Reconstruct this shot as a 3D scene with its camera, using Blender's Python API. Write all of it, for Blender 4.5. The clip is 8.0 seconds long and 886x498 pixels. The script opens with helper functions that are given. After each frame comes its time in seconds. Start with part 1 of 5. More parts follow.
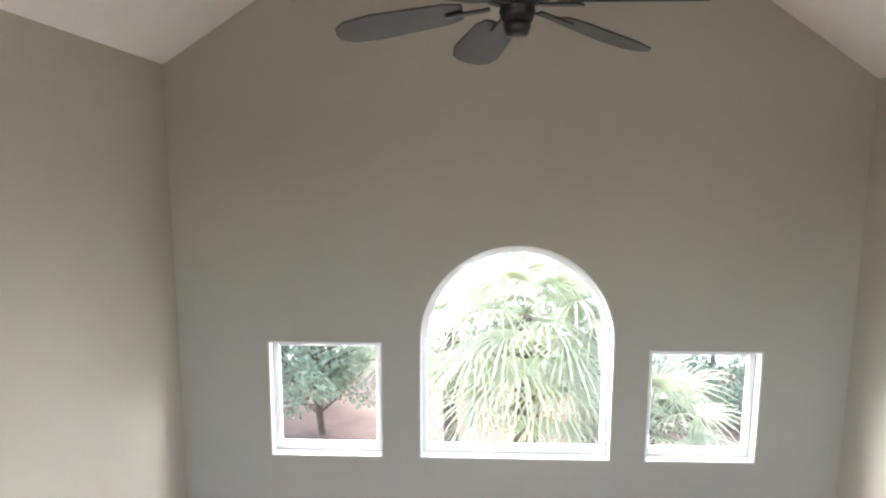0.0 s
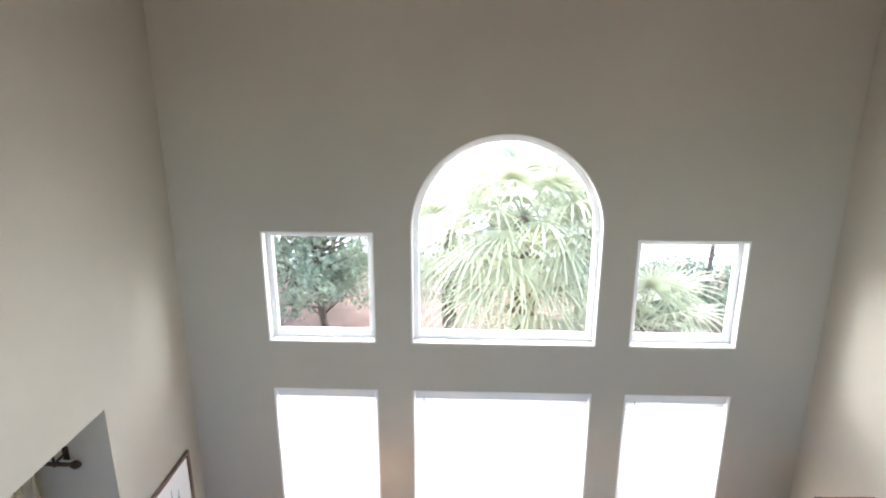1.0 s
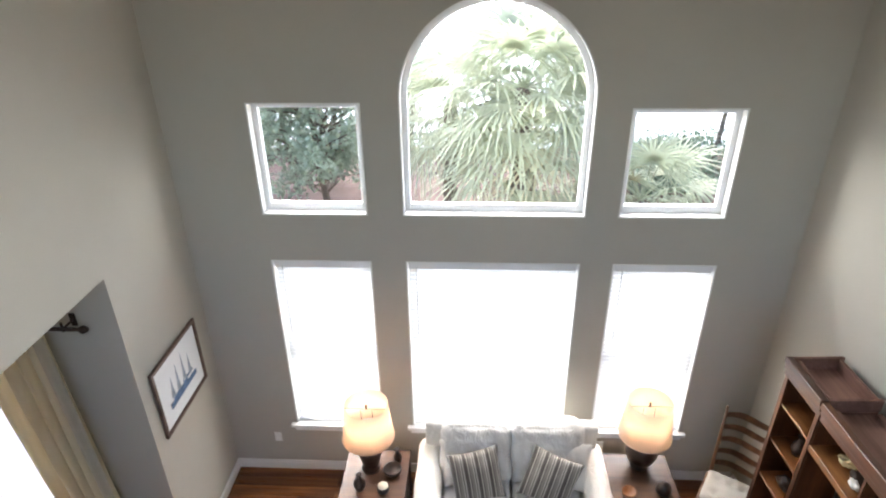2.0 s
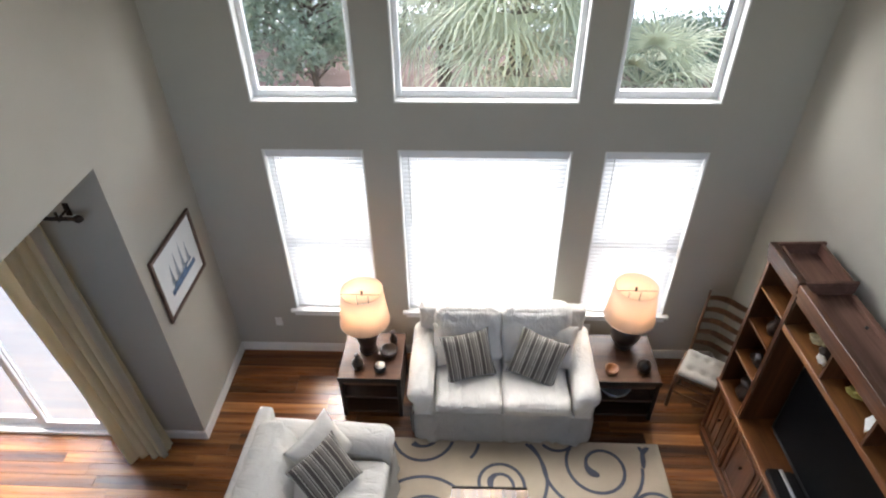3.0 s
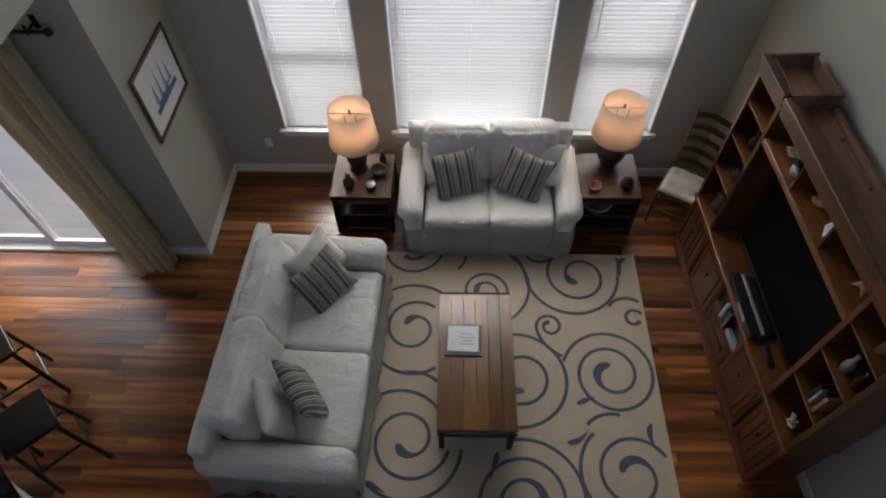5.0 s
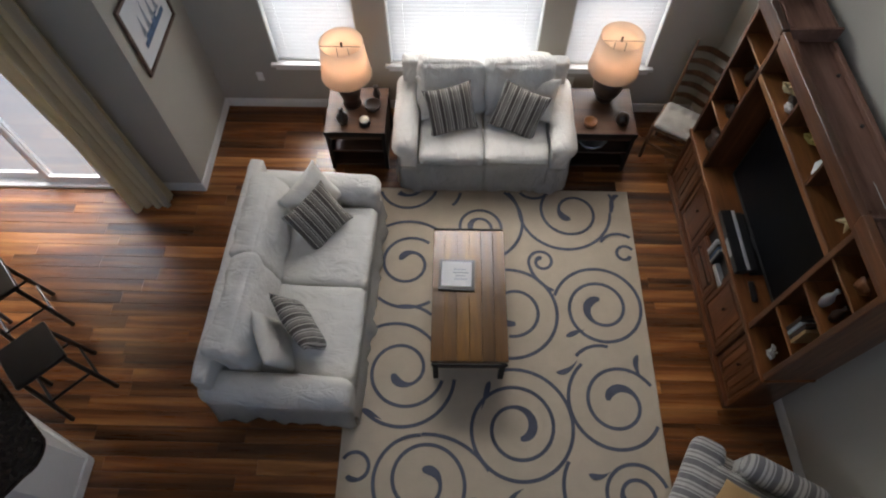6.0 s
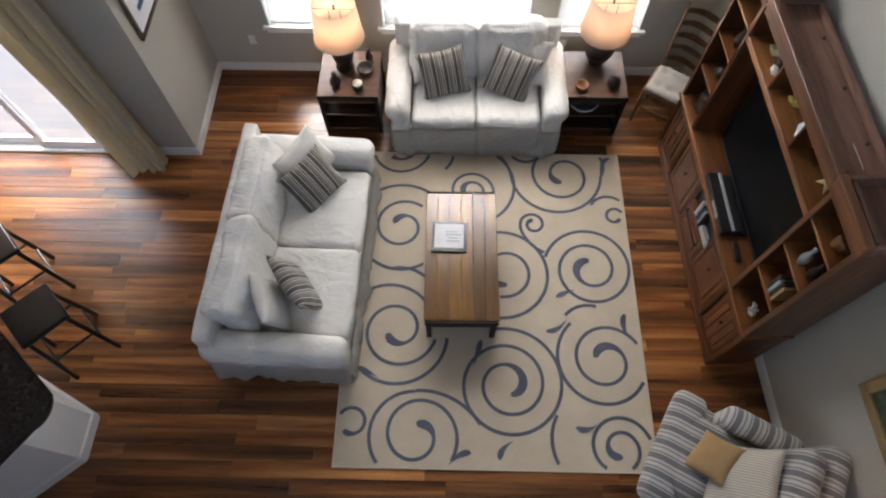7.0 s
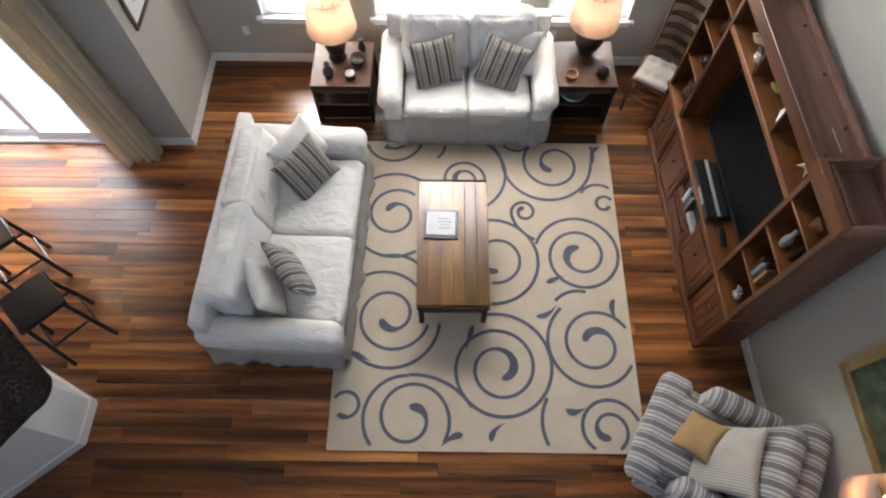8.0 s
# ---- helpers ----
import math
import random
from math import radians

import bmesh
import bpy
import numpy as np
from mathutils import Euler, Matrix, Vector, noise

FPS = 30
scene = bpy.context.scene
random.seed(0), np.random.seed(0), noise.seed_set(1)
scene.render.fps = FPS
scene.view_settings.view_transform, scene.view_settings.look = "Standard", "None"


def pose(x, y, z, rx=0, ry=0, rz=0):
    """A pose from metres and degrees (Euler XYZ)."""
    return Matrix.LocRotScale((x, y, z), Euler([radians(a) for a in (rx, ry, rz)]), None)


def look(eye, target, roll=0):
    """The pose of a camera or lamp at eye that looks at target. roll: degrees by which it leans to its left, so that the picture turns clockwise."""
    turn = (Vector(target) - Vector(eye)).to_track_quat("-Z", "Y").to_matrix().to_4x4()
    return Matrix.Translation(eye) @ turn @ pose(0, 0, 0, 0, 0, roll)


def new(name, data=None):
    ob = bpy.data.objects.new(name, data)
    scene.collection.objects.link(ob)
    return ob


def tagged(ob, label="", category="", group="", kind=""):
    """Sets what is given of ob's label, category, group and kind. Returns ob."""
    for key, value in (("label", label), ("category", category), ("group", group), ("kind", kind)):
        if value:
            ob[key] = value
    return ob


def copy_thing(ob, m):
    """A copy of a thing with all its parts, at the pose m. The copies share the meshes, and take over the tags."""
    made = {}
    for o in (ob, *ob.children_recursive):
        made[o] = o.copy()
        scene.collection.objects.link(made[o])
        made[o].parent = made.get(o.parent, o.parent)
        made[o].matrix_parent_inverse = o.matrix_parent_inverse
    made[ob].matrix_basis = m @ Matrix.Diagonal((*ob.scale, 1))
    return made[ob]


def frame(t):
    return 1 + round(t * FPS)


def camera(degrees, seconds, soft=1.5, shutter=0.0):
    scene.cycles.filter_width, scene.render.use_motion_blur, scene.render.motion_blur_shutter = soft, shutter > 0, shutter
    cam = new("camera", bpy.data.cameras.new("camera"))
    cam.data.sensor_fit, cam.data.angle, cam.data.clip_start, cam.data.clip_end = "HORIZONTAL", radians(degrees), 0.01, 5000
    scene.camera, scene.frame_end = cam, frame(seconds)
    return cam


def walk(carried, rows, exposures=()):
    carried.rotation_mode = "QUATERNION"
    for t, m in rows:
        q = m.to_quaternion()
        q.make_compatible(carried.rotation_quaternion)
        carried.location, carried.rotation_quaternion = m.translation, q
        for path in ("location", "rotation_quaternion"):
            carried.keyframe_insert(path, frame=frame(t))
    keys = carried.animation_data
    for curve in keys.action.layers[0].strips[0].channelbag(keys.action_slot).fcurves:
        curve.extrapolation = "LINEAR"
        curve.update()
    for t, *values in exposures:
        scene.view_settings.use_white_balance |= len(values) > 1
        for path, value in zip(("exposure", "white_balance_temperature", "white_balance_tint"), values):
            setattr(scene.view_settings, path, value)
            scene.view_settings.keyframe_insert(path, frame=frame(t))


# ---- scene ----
cam = camera(72.9, 8.0, soft=2.1)
PATH = [
    (0, (0.305, -4.364, 5.114), (0.247, -2.383, 4.84), 0.2),
    (0.5, (0.354, -4.382, 5.022), (0.294, -2.424, 4.621), 0.2),
    (1, (0.41, -4.39, 4.948), (0.341, -2.471, 4.39), 0.1),
    (1.5, (0.469, -4.407, 4.881), (0.393, -2.545, 4.153), -0.2),
    (2, (0.554, -4.4, 4.887), (0.461, -2.63, 3.96), -0.7),
    (3.5, (0.607, -4.467, 4.868), (0.536, -2.987, 3.525), -1.0),
    (4, (0.633, -4.503, 4.861), (0.565, -3.125, 3.413), -1.2),
    (4.5, (0.641, -4.531, 4.872), (0.582, -3.259, 3.33), -1.2),
    (5, (0.655, -4.555, 4.885), (0.604, -3.387, 3.262), -1.1),
    (6.5, (0.69, -4.613, 4.967), (0.662, -3.684, 3.196), -0.4),
    (7, (0.707, -4.662, 5.013), (0.687, -3.772, 3.222), -0.2),
    (7.5, (0.733, -4.694, 5.081), (0.715, -3.836, 3.274), -0.2),
    (8, (0.745, -4.766, 5.057), (0.738, -3.89, 3.26), 0.3),
]
EXPOSURES = [(0, 3.3), (0.5, 3.2), (1.5, 3.1), (2.0, 2.75), (3.5, 2.05), (4.0, 1.65), (4.5, 1.3), (5.0, 1.05), (6.5, 1.9), (7.0, 2.2), (7.5, 2.5), (8, 2.55)]
walk(cam, [(t, look(eye, target, roll)) for t, eye, target, roll in PATH], EXPOSURES)
SKY, SUN, WIN, SOUTH, SIDE_FILL, SKY_FILL, DINING, BULBW = 0.20, 0.8, 9.5, 0.3, 2.2, 45.0, 0.05, 1.1

# ---- world, sun and window light ----
world = bpy.data.worlds.new("sky")
scene.world = world
world.use_nodes = True
wn = world.node_tree
sky = wn.nodes.new("ShaderNodeTexSky")
sky.sky_type = "NISHITA"
sky.sun_disc = False
sky.sun_elevation, sky.sun_rotation = radians(54), radians(-10)
sky.air_density, sky.dust_density = 1.0, 3.0
wn.nodes["Background"].inputs["Strength"].default_value = SKY
wn.links.new(sky.outputs[0], wn.nodes["Background"].inputs["Color"])


def lamp(name, kind, m, energy, colour=(1, 1, 1), **more):
    data = bpy.data.lights.new(name, kind)
    data.energy, data.color = energy, colour
    if kind == "AREA":
        data.shape, data.size, data.size_y = "RECTANGLE", more["w"], more["h"]
    if kind == "POINT":
        data.shadow_soft_size = more["r"]
    if kind == "SUN":
        data.angle = radians(more["deg"])
    ob = new(name, data)
    ob.matrix_world = m
    return ob


lamp("sun", "SUN", look((-1.8, 10, 13.9), (0, 0, 0)), SUN, (1.0, 0.97, 0.93), deg=40)
for n, (x, w, p) in enumerate(((-0.73, 0.8, 0.55), (0.74, 1.38, 1.0), (2.17, 0.76, 0.55))):
    lamp("window_daylight", "AREA", look((x, 0.30, 1.53), (x, -1, 1.53)), WIN * p, (1.0, 0.99, 0.97), w=w, h=1.7)
# unseen dining side window and loft window behind the camera, assumed from the light
lamp("dining_window_daylight", "AREA", look((-5.55, -3.2, 1.6), (-1, -2.2, 1.3)), DINING, (0.97, 0.98, 1.0), w=1.6, h=1.5)
lamp("loft_window_daylight", "AREA", look((0.72, -7.55, 4.4), (0.72, -1, 3.4)), SOUTH, (1.0, 0.98, 0.95), w=3.6, h=2.2)
# two fill lamps added in the unseen loft to brighten the side walls
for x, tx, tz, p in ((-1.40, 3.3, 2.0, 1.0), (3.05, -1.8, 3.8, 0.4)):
    lamp("loft_side_fill", "AREA", look((x, -6.1, 4.35), (tx, -2.4, tz)), SIDE_FILL * p, (0.98, 0.99, 1.0), w=1.2, h=1.3)
# unseen fill lamps added to either side, imitating sky through the upper windows
for x, tx, tz, p in ((-2.3, 3.25, 2.3, 1.3), (3.8, -1.83, 3.2, 0.65)):
    lamp("side_sky_fill", "AREA", look((x, 2.6, 4.5), (tx, -2.8, tz)), SKY_FILL * p, (0.97, 0.99, 1.0), w=2.0, h=2.0)
lamp("dining_spot_light", "POINT", pose(-4.02, -1.65, 2.86), 1.1, (1.0, 0.74, 0.46), r=0.05)


# ---- materials ----
def nodes_of(name):
    m = bpy.data.materials.new(name)
    m.use_nodes = True
    nt = m.node_tree
    return m, nt, nt.nodes["Principled BSDF"]


def link(nt, a, b):
    nt.links.new(a, b)


def ramp(nt, fac, stops):
    r = nt.nodes.new("ShaderNodeValToRGB")
    while len(r.color_ramp.elements) < len(stops):
        r.color_ramp.elements.new(0.5)
    for e, (p, c) in zip(r.color_ramp.elements, stops):
        e.position, e.color = p, (*c, 1)
    link(nt, fac, r.inputs[0])
    return r.outputs[0]


def coords(nt, scale=(1, 1, 1), spread=False):
    tc = nt.nodes.new("ShaderNodeTexCoord")
    mp = nt.nodes.new("ShaderNodeMapping")
    mp.inputs["Scale"].default_value = scale
    link(nt, tc.outputs["Object"], mp.inputs["Vector"])
    if spread:
        oi = nt.nodes.new("ShaderNodeObjectInfo")
        mul = nt.nodes.new("ShaderNodeMath")
        mul.operation = "MULTIPLY"
        mul.inputs[1].default_value = 37.0
        link(nt, oi.outputs["Random"], mul.inputs[0])
        comb = nt.nodes.new("ShaderNodeCombineXYZ")
        for i in range(3):
            link(nt, mul.outputs[0], comb.inputs[i])
        link(nt, comb.outputs[0], mp.inputs["Location"])
    return mp.outputs[0]


def noise_tex(nt, vec, scale, detail=4, rough=0.6, distort=0.0):
    n = nt.nodes.new("ShaderNodeTexNoise")
    n.inputs["Scale"].default_value, n.inputs["Detail"].default_value = scale, detail
    n.inputs["Roughness"].default_value, n.inputs["Distortion"].default_value = rough, distort
    link(nt, vec, n.inputs["Vector"])
    return n.outputs["Fac"]


def mix(nt, a, b, fac, mode="MIX"):
    m = nt.nodes.new("ShaderNodeMix")
    m.data_type, m.blend_type = "RGBA", mode
    for sock, v in ((m.inputs[0], fac), (m.inputs[6], a), (m.inputs[7], b)):
        if isinstance(v, (int, float)):
            sock.default_value = v
        elif isinstance(v, tuple):
            sock.default_value = (*v, 1)
        else:
            link(nt, v, sock)
    return m.outputs[2]


def bump(nt, bsdf, height, strength, dist=0.004):
    b = nt.nodes.new("ShaderNodeBump")
    b.inputs["Strength"].default_value, b.inputs["Distance"].default_value = strength, dist
    link(nt, height, b.inputs["Height"])
    link(nt, b.outputs[0], bsdf.inputs["Normal"])


def plain(name, colour, rough=0.6, metal=0.0, vary=0.12, big=1.5, fine=60.0, relief=0.15, spec=0.5, through_light=0.0, folds=0.0):
    """A paint, cloth, stone or metal: a base colour with broad and fine variation and a fine relief."""
    m, nt, b = nodes_of(name)
    v = coords(nt)
    dark = tuple(c * (1 - vary) for c in colour)
    light = tuple(min(1, c * (1 + vary)) for c in colour)
    a = ramp(nt, noise_tex(nt, v, big), ((0.3, dark), (0.7, light)))
    f = noise_tex(nt, v, fine, 3)
    g = ramp(nt, f, ((0.3, (1 - vary,) * 3), (0.7, (1, 1, 1))))
    link(nt, mix(nt, a, g, 0.5, "MULTIPLY"), b.inputs["Base Color"])
    b.inputs["Roughness"].default_value, b.inputs["Metallic"].default_value = rough, metal
    b.inputs["Specular IOR Level"].default_value = spec
    if folds:
        w = noise_tex(nt, coords(nt, (9, 5, 7)), 1.3, 3, 0.55, 0.8)
        add = nt.nodes.new("ShaderNodeMath")
        add.operation = "MULTIPLY_ADD"
        add.inputs[1].default_value = 0.05
        link(nt, f, add.inputs[0])
        link(nt, w, add.inputs[2])
        bump(nt, b, add.outputs[0], 0.55, folds)
    else:
        bump(nt, b, f, relief)
    if through_light:
        t = nt.nodes.new("ShaderNodeBsdfTranslucent")
        t.inputs[0].default_value = (*colour, 1)
        s = nt.nodes.new("ShaderNodeMixShader")
        s.inputs[0].default_value = through_light
        link(nt, b.outputs[0], s.inputs[1])
        link(nt, t.outputs[0], s.inputs[2])
        link(nt, s.outputs[0], nt.nodes["Material Output"].inputs[0])
    return m


def wood(name, dark, mid, light, axis=0, rough=0.35, spread=True, streak=18.0, relief=0.12, tint=0.35, coat=0.0):
    """Timber with grain along an axis of the piece, streaks at two scales, and a tone of its own for each piece."""
    m, nt, b = nodes_of(name)
    sc = [streak] * 3
    sc[axis] = streak * 0.07
    v = coords(nt, tuple(sc), spread)
    broad = noise_tex(nt, v, 0.35, 3, 0.5, 0.4)
    fine = noise_tex(nt, v, 2.2, 6, 0.7, 0.6)
    a = ramp(nt, broad, ((0.25, dark), (0.5, mid), (0.75, light)))
    g = ramp(nt, fine, ((0.3, (0.45, 0.4, 0.36)), (0.62, (1, 1, 1))))
    c = mix(nt, a, g, 0.7, "MULTIPLY")
    oi = nt.nodes.new("ShaderNodeObjectInfo")
    tone = ramp(nt, oi.outputs["Random"], ((0, (1 - tint,) * 3), (1, (1 + tint * 0.4, 1 + tint * 0.35, 1 + tint * 0.3))))
    link(nt, mix(nt, c, tone, 1.0 if spread else 0.0, "MULTIPLY"), b.inputs["Base Color"])
    link(nt, ramp(nt, fine, ((0.2, (rough + 0.15,) * 3), (0.8, (rough,) * 3))), b.inputs["Roughness"])
    b.inputs["Coat Weight"].default_value, b.inputs["Coat Roughness"].default_value = coat, 0.25
    bump(nt, b, fine, relief, 0.002)
    return m


def striped(name, stops, period, axis=0, rough=0.85, weave=220.0):
    """Woven cloth with bands across one axis of the piece."""
    m, nt, b = nodes_of(name)
    v = coords(nt)
    sep = nt.nodes.new("ShaderNodeSeparateXYZ")
    link(nt, v, sep.inputs[0])
    d = nt.nodes.new("ShaderNodeMath")
    d.operation = "DIVIDE"
    d.inputs[1].default_value = period
    link(nt, sep.outputs[axis], d.inputs[0])
    fr = nt.nodes.new("ShaderNodeMath")
    fr.operation = "FRACT"
    link(nt, d.outputs[0], fr.inputs[0])
    col = ramp(nt, fr.outputs[0], stops)
    nt.nodes[-1].color_ramp.interpolation = "CONSTANT"
    f = noise_tex(nt, v, weave, 3)
    g = ramp(nt, f, ((0.3, (0.72, 0.72, 0.72)), (0.7, (1, 1, 1))))
    link(nt, mix(nt, col, g, 0.8, "MULTIPLY"), b.inputs["Base Color"])
    b.inputs["Roughness"].default_value = rough
    b.inputs["Sheen Weight"].default_value = 0.2
    bump(nt, b, f, 0.3, 0.002)
    return m


def glow(name, colour, strength):
    m, nt, b = nodes_of(name)
    b.inputs["Base Color"].default_value = (*colour, 1)
    b.inputs["Emission Color"].default_value = (*colour, 1)
    b.inputs["Emission Strength"].default_value = strength
    return m


def glass(name, tint=(1, 1, 1), rough=0.0):
    m, nt, b = nodes_of(name)
    b.inputs["Base Color"].default_value = (*tint, 1)
    b.inputs["Transmission Weight"].default_value = 1.0
    b.inputs["Roughness"].default_value, b.inputs["IOR"].default_value = rough, 1.45
    return m


WALL = plain("wall_paint", (0.464, 0.437, 0.376), 0.75, vary=0.04, big=0.7, fine=140, relief=0.12, spec=0.3)
CEIL = plain("ceiling_paint", (0.78, 0.77, 0.75), 0.85, vary=0.04, fine=120, relief=0.2, spec=0.2)
TRIM = plain("white_trim_paint", (0.80, 0.80, 0.78), 0.4, vary=0.05, fine=40, relief=0.05)
VINYL = plain("white_vinyl", (0.82, 0.83, 0.84), 0.35, vary=0.03, fine=30, relief=0.03)
SLAT = plain("blind_slat_vinyl", (0.86, 0.87, 0.88), 0.45, vary=0.02, fine=30, relief=0.02, through_light=0.42)
PANE = glass("window_glass")
PLANK = wood("floor_plank_wood", (0.05, 0.015, 0.004), (0.25, 0.088, 0.024), (0.56, 0.255, 0.085), 0, 0.22, True, 30, 0.08, 0.5, 0.25)
JOINT = plain("floor_joint", (0.05, 0.025, 0.015), 0.8)
CLOTH = plain("white_slipcover_cotton", (0.75, 0.73, 0.69), 0.9, vary=0.05, big=5, fine=160, relief=0.25, spec=0.2, folds=0.045)
CLOTH2 = plain("white_cushion_linen", (0.77, 0.745, 0.69), 0.92, vary=0.06, big=7, fine=200, relief=0.3, spec=0.2, folds=0.02)
# cream pad cotton darkened: the shade on the chair is put into its colour
PADCLOTH = plain("shaded_seat_pad_cotton", (0.50, 0.47, 0.42), 0.92, vary=0.06, big=7, fine=200, relief=0.3, spec=0.2)
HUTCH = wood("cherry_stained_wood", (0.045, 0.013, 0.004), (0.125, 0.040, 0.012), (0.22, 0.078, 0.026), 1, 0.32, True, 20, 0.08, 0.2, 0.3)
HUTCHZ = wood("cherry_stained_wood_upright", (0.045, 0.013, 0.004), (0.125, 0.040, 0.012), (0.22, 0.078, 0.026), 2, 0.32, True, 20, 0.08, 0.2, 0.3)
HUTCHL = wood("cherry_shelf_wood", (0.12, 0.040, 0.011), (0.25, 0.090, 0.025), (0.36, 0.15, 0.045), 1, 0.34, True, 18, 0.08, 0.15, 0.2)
TOPDUST = wood("dusty_top_wood", (0.12, 0.055, 0.038), (0.20, 0.10, 0.07), (0.28, 0.155, 0.115), 1, 0.6, True, 14, 0.1, 0.15)
TABLE = wood("coffee_table_wood", (0.035, 0.012, 0.002), (0.155, 0.066, 0.008), (0.31, 0.155, 0.022), 1, 0.24, True, 20, 0.08, 0.35, 0.5)
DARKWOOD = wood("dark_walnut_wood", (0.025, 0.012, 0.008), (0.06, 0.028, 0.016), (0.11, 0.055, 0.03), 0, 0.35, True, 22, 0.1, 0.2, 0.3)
ENDTOP = wood("end_table_top_wood", (0.045, 0.017, 0.007), (0.10, 0.04, 0.015), (0.17, 0.072, 0.028), 0, 0.42, True, 18, 0.08, 0.2, 0.08)
CHAIRWOOD = wood("maple_stained_wood", (0.10, 0.04, 0.015), (0.20, 0.09, 0.035), (0.28, 0.14, 0.06), 2, 0.35, True, 26, 0.08, 0.2, 0.3)
IRON = plain("black_iron", (0.018, 0.016, 0.015), 0.45, 0.6, 0.2, 4, 90, 0.2)
BRONZE = plain("dark_bronze", (0.045, 0.03, 0.022), 0.4, 0.7, 0.2, 6, 90, 0.2)
BLACK = plain("black_plastic", (0.012, 0.012, 0.013), 0.3, 0, 0.15, 4, 120, 0.05)
SCREEN = plain("tv_screen_glass", (0.005, 0.005, 0.006), 0.3, 0, 0.1, 2, 20, 0.0, spec=0.06)
SILVER = plain("silver_plastic", (0.45, 0.46, 0.48), 0.35, 0.5, 0.08, 4, 90, 0.05)
COUNTER = plain("black_granite", (0.02, 0.017, 0.015), 0.12, 0, 0.6, 30, 160, 0.02)
RUG = plain("cream_rug_pile", (0.56, 0.475, 0.365), 0.95, vary=0.07, big=4, fine=260, relief=0.5, spec=0.1)
SCROLL = plain("blue_grey_rug_pile", (0.12, 0.13, 0.17), 0.95, vary=0.15, big=5, fine=260, relief=0.5, spec=0.1)
CURTAIN = plain("cream_curtain_cotton", (0.93, 0.87, 0.71), 0.9, vary=0.06, big=3, fine=180, relief=0.25, spec=0.15, through_light=0.6)
# cloth for one lit curtain fold, its light put into the colour
CURTAIN_LIT_FOLD = plain("lit_curtain_fold", (0.74, 0.70, 0.60), 0.9, vary=0.06, big=3, fine=180, relief=0.25, spec=0.15, through_light=0.35)
SHADE = plain("linen_lamp_shade", (0.86, 0.73, 0.62), 0.9, vary=0.04, big=5, fine=200, relief=0.2, spec=0.1, through_light=0.6)
BULB = glow("lit_bulb", (1.0, 0.78, 0.5), 5.0)
BULB_DIM = glow("dim_lit_bulb", (1.0, 0.62, 0.32), 0.8)
SPOT = glow("lit_spot_lens", (1.0, 0.70, 0.40), 15.0)
CERAMIC = plain("dark_brown_ceramic", (0.035, 0.02, 0.014), 0.3, 0, 0.4, 12, 60, 0.3)
WAX = plain("white_wax", (0.8, 0.77, 0.7), 0.5, through_light=0.2)
PAPER = plain("white_paper", (0.78, 0.79, 0.8), 0.8, vary=0.03)
INKBLUE = plain("blue_ink_wash", (0.10, 0.17, 0.30), 0.8, vary=0.35, big=14)
INKGREY = plain("grey_ink_wash", (0.36, 0.40, 0.45), 0.8, vary=0.25, big=14)
FRAME = wood("walnut_picture_frame", (0.07, 0.04, 0.03), (0.13, 0.075, 0.055), (0.20, 0.12, 0.09), 1, 0.4)
GOLD = plain("aged_gilt_wood", (0.38, 0.26, 0.11), 0.45, 0.3, 0.25, 8, 60, 0.3)
CANVAS = plain("dark_landscape_canvas", (0.10, 0.12, 0.07), 0.7, 0, 0.6, 9, 60, 0.2)
CREAM = plain("cream_ornament", (0.60, 0.50, 0.28), 0.6, 0, 0.25, 20, 90, 0.3)
YELLOW = plain("yellow_ornament", (0.50, 0.40, 0.10), 0.6, 0, 0.25, 20, 90, 0.3)
WHITE = plain("white_ornament", (0.72, 0.70, 0.66), 0.5, 0, 0.15, 20, 90, 0.2)
# clear cut glass; its bright highlights are put into this pale colour
CRYSTAL = plain("pale_lit_cut_glass", (0.72, 0.78, 0.80), 0.12, 0.15, 0.25, 30, 90, 0.4, through_light=0.4)
BLADE = plain("dark_fan_blade", (0.05, 0.042, 0.038), 0.45, 0, 0.2, 6, 60, 0.1)
TAN = plain("tan_suede", (0.40, 0.25, 0.11), 0.85, 0, 0.08, 6, 160, 0.25)
STRIPE_PILLOW = striped("grey_striped_cotton", ((0, (0.10, 0.085, 0.075)), (0.30, (0.55, 0.52, 0.46)), (0.38, (0.10, 0.085, 0.075)), (0.46, (0.26, 0.235, 0.21)), (0.72, (0.55, 0.52, 0.46)), (0.80, (0.10, 0.085, 0.075)), (0.88, (0.5, 0.47, 0.42))), 0.105, 0)
STRIPE_CHAIR = striped("grey_white_striped_cotton", ((0, (0.20, 0.19, 0.195)), (0.36, (0.58, 0.56, 0.52)), (0.5, (0.30, 0.28, 0.27)), (0.62, (0.58, 0.56, 0.52)), (0.82, (0.25, 0.235, 0.235)), (0.92, (0.58, 0.56, 0.52))), 0.115, 0)
STRIPE_ARM = striped("grey_white_striped_arm_cotton", ((0, (0.20, 0.19, 0.195)), (0.36, (0.58, 0.56, 0.52)), (0.5, (0.30, 0.28, 0.27)), (0.62, (0.58, 0.56, 0.52)), (0.82, (0.25, 0.235, 0.235)), (0.92, (0.58, 0.56, 0.52))), 0.115, 1)
RIBBED = striped("ribbed_cream_cotton", ((0, (0.66, 0.60, 0.50)), (0.6, (0.42, 0.37, 0.30))), 0.018, 0)
PLATE = plain("white_switch_plate", (0.8, 0.8, 0.77), 0.4)
CONCRETE = plain("pale_patio_concrete", (0.15, 0.155, 0.16), 0.9, 0, 0.08, 1.2, 50, 0.3)
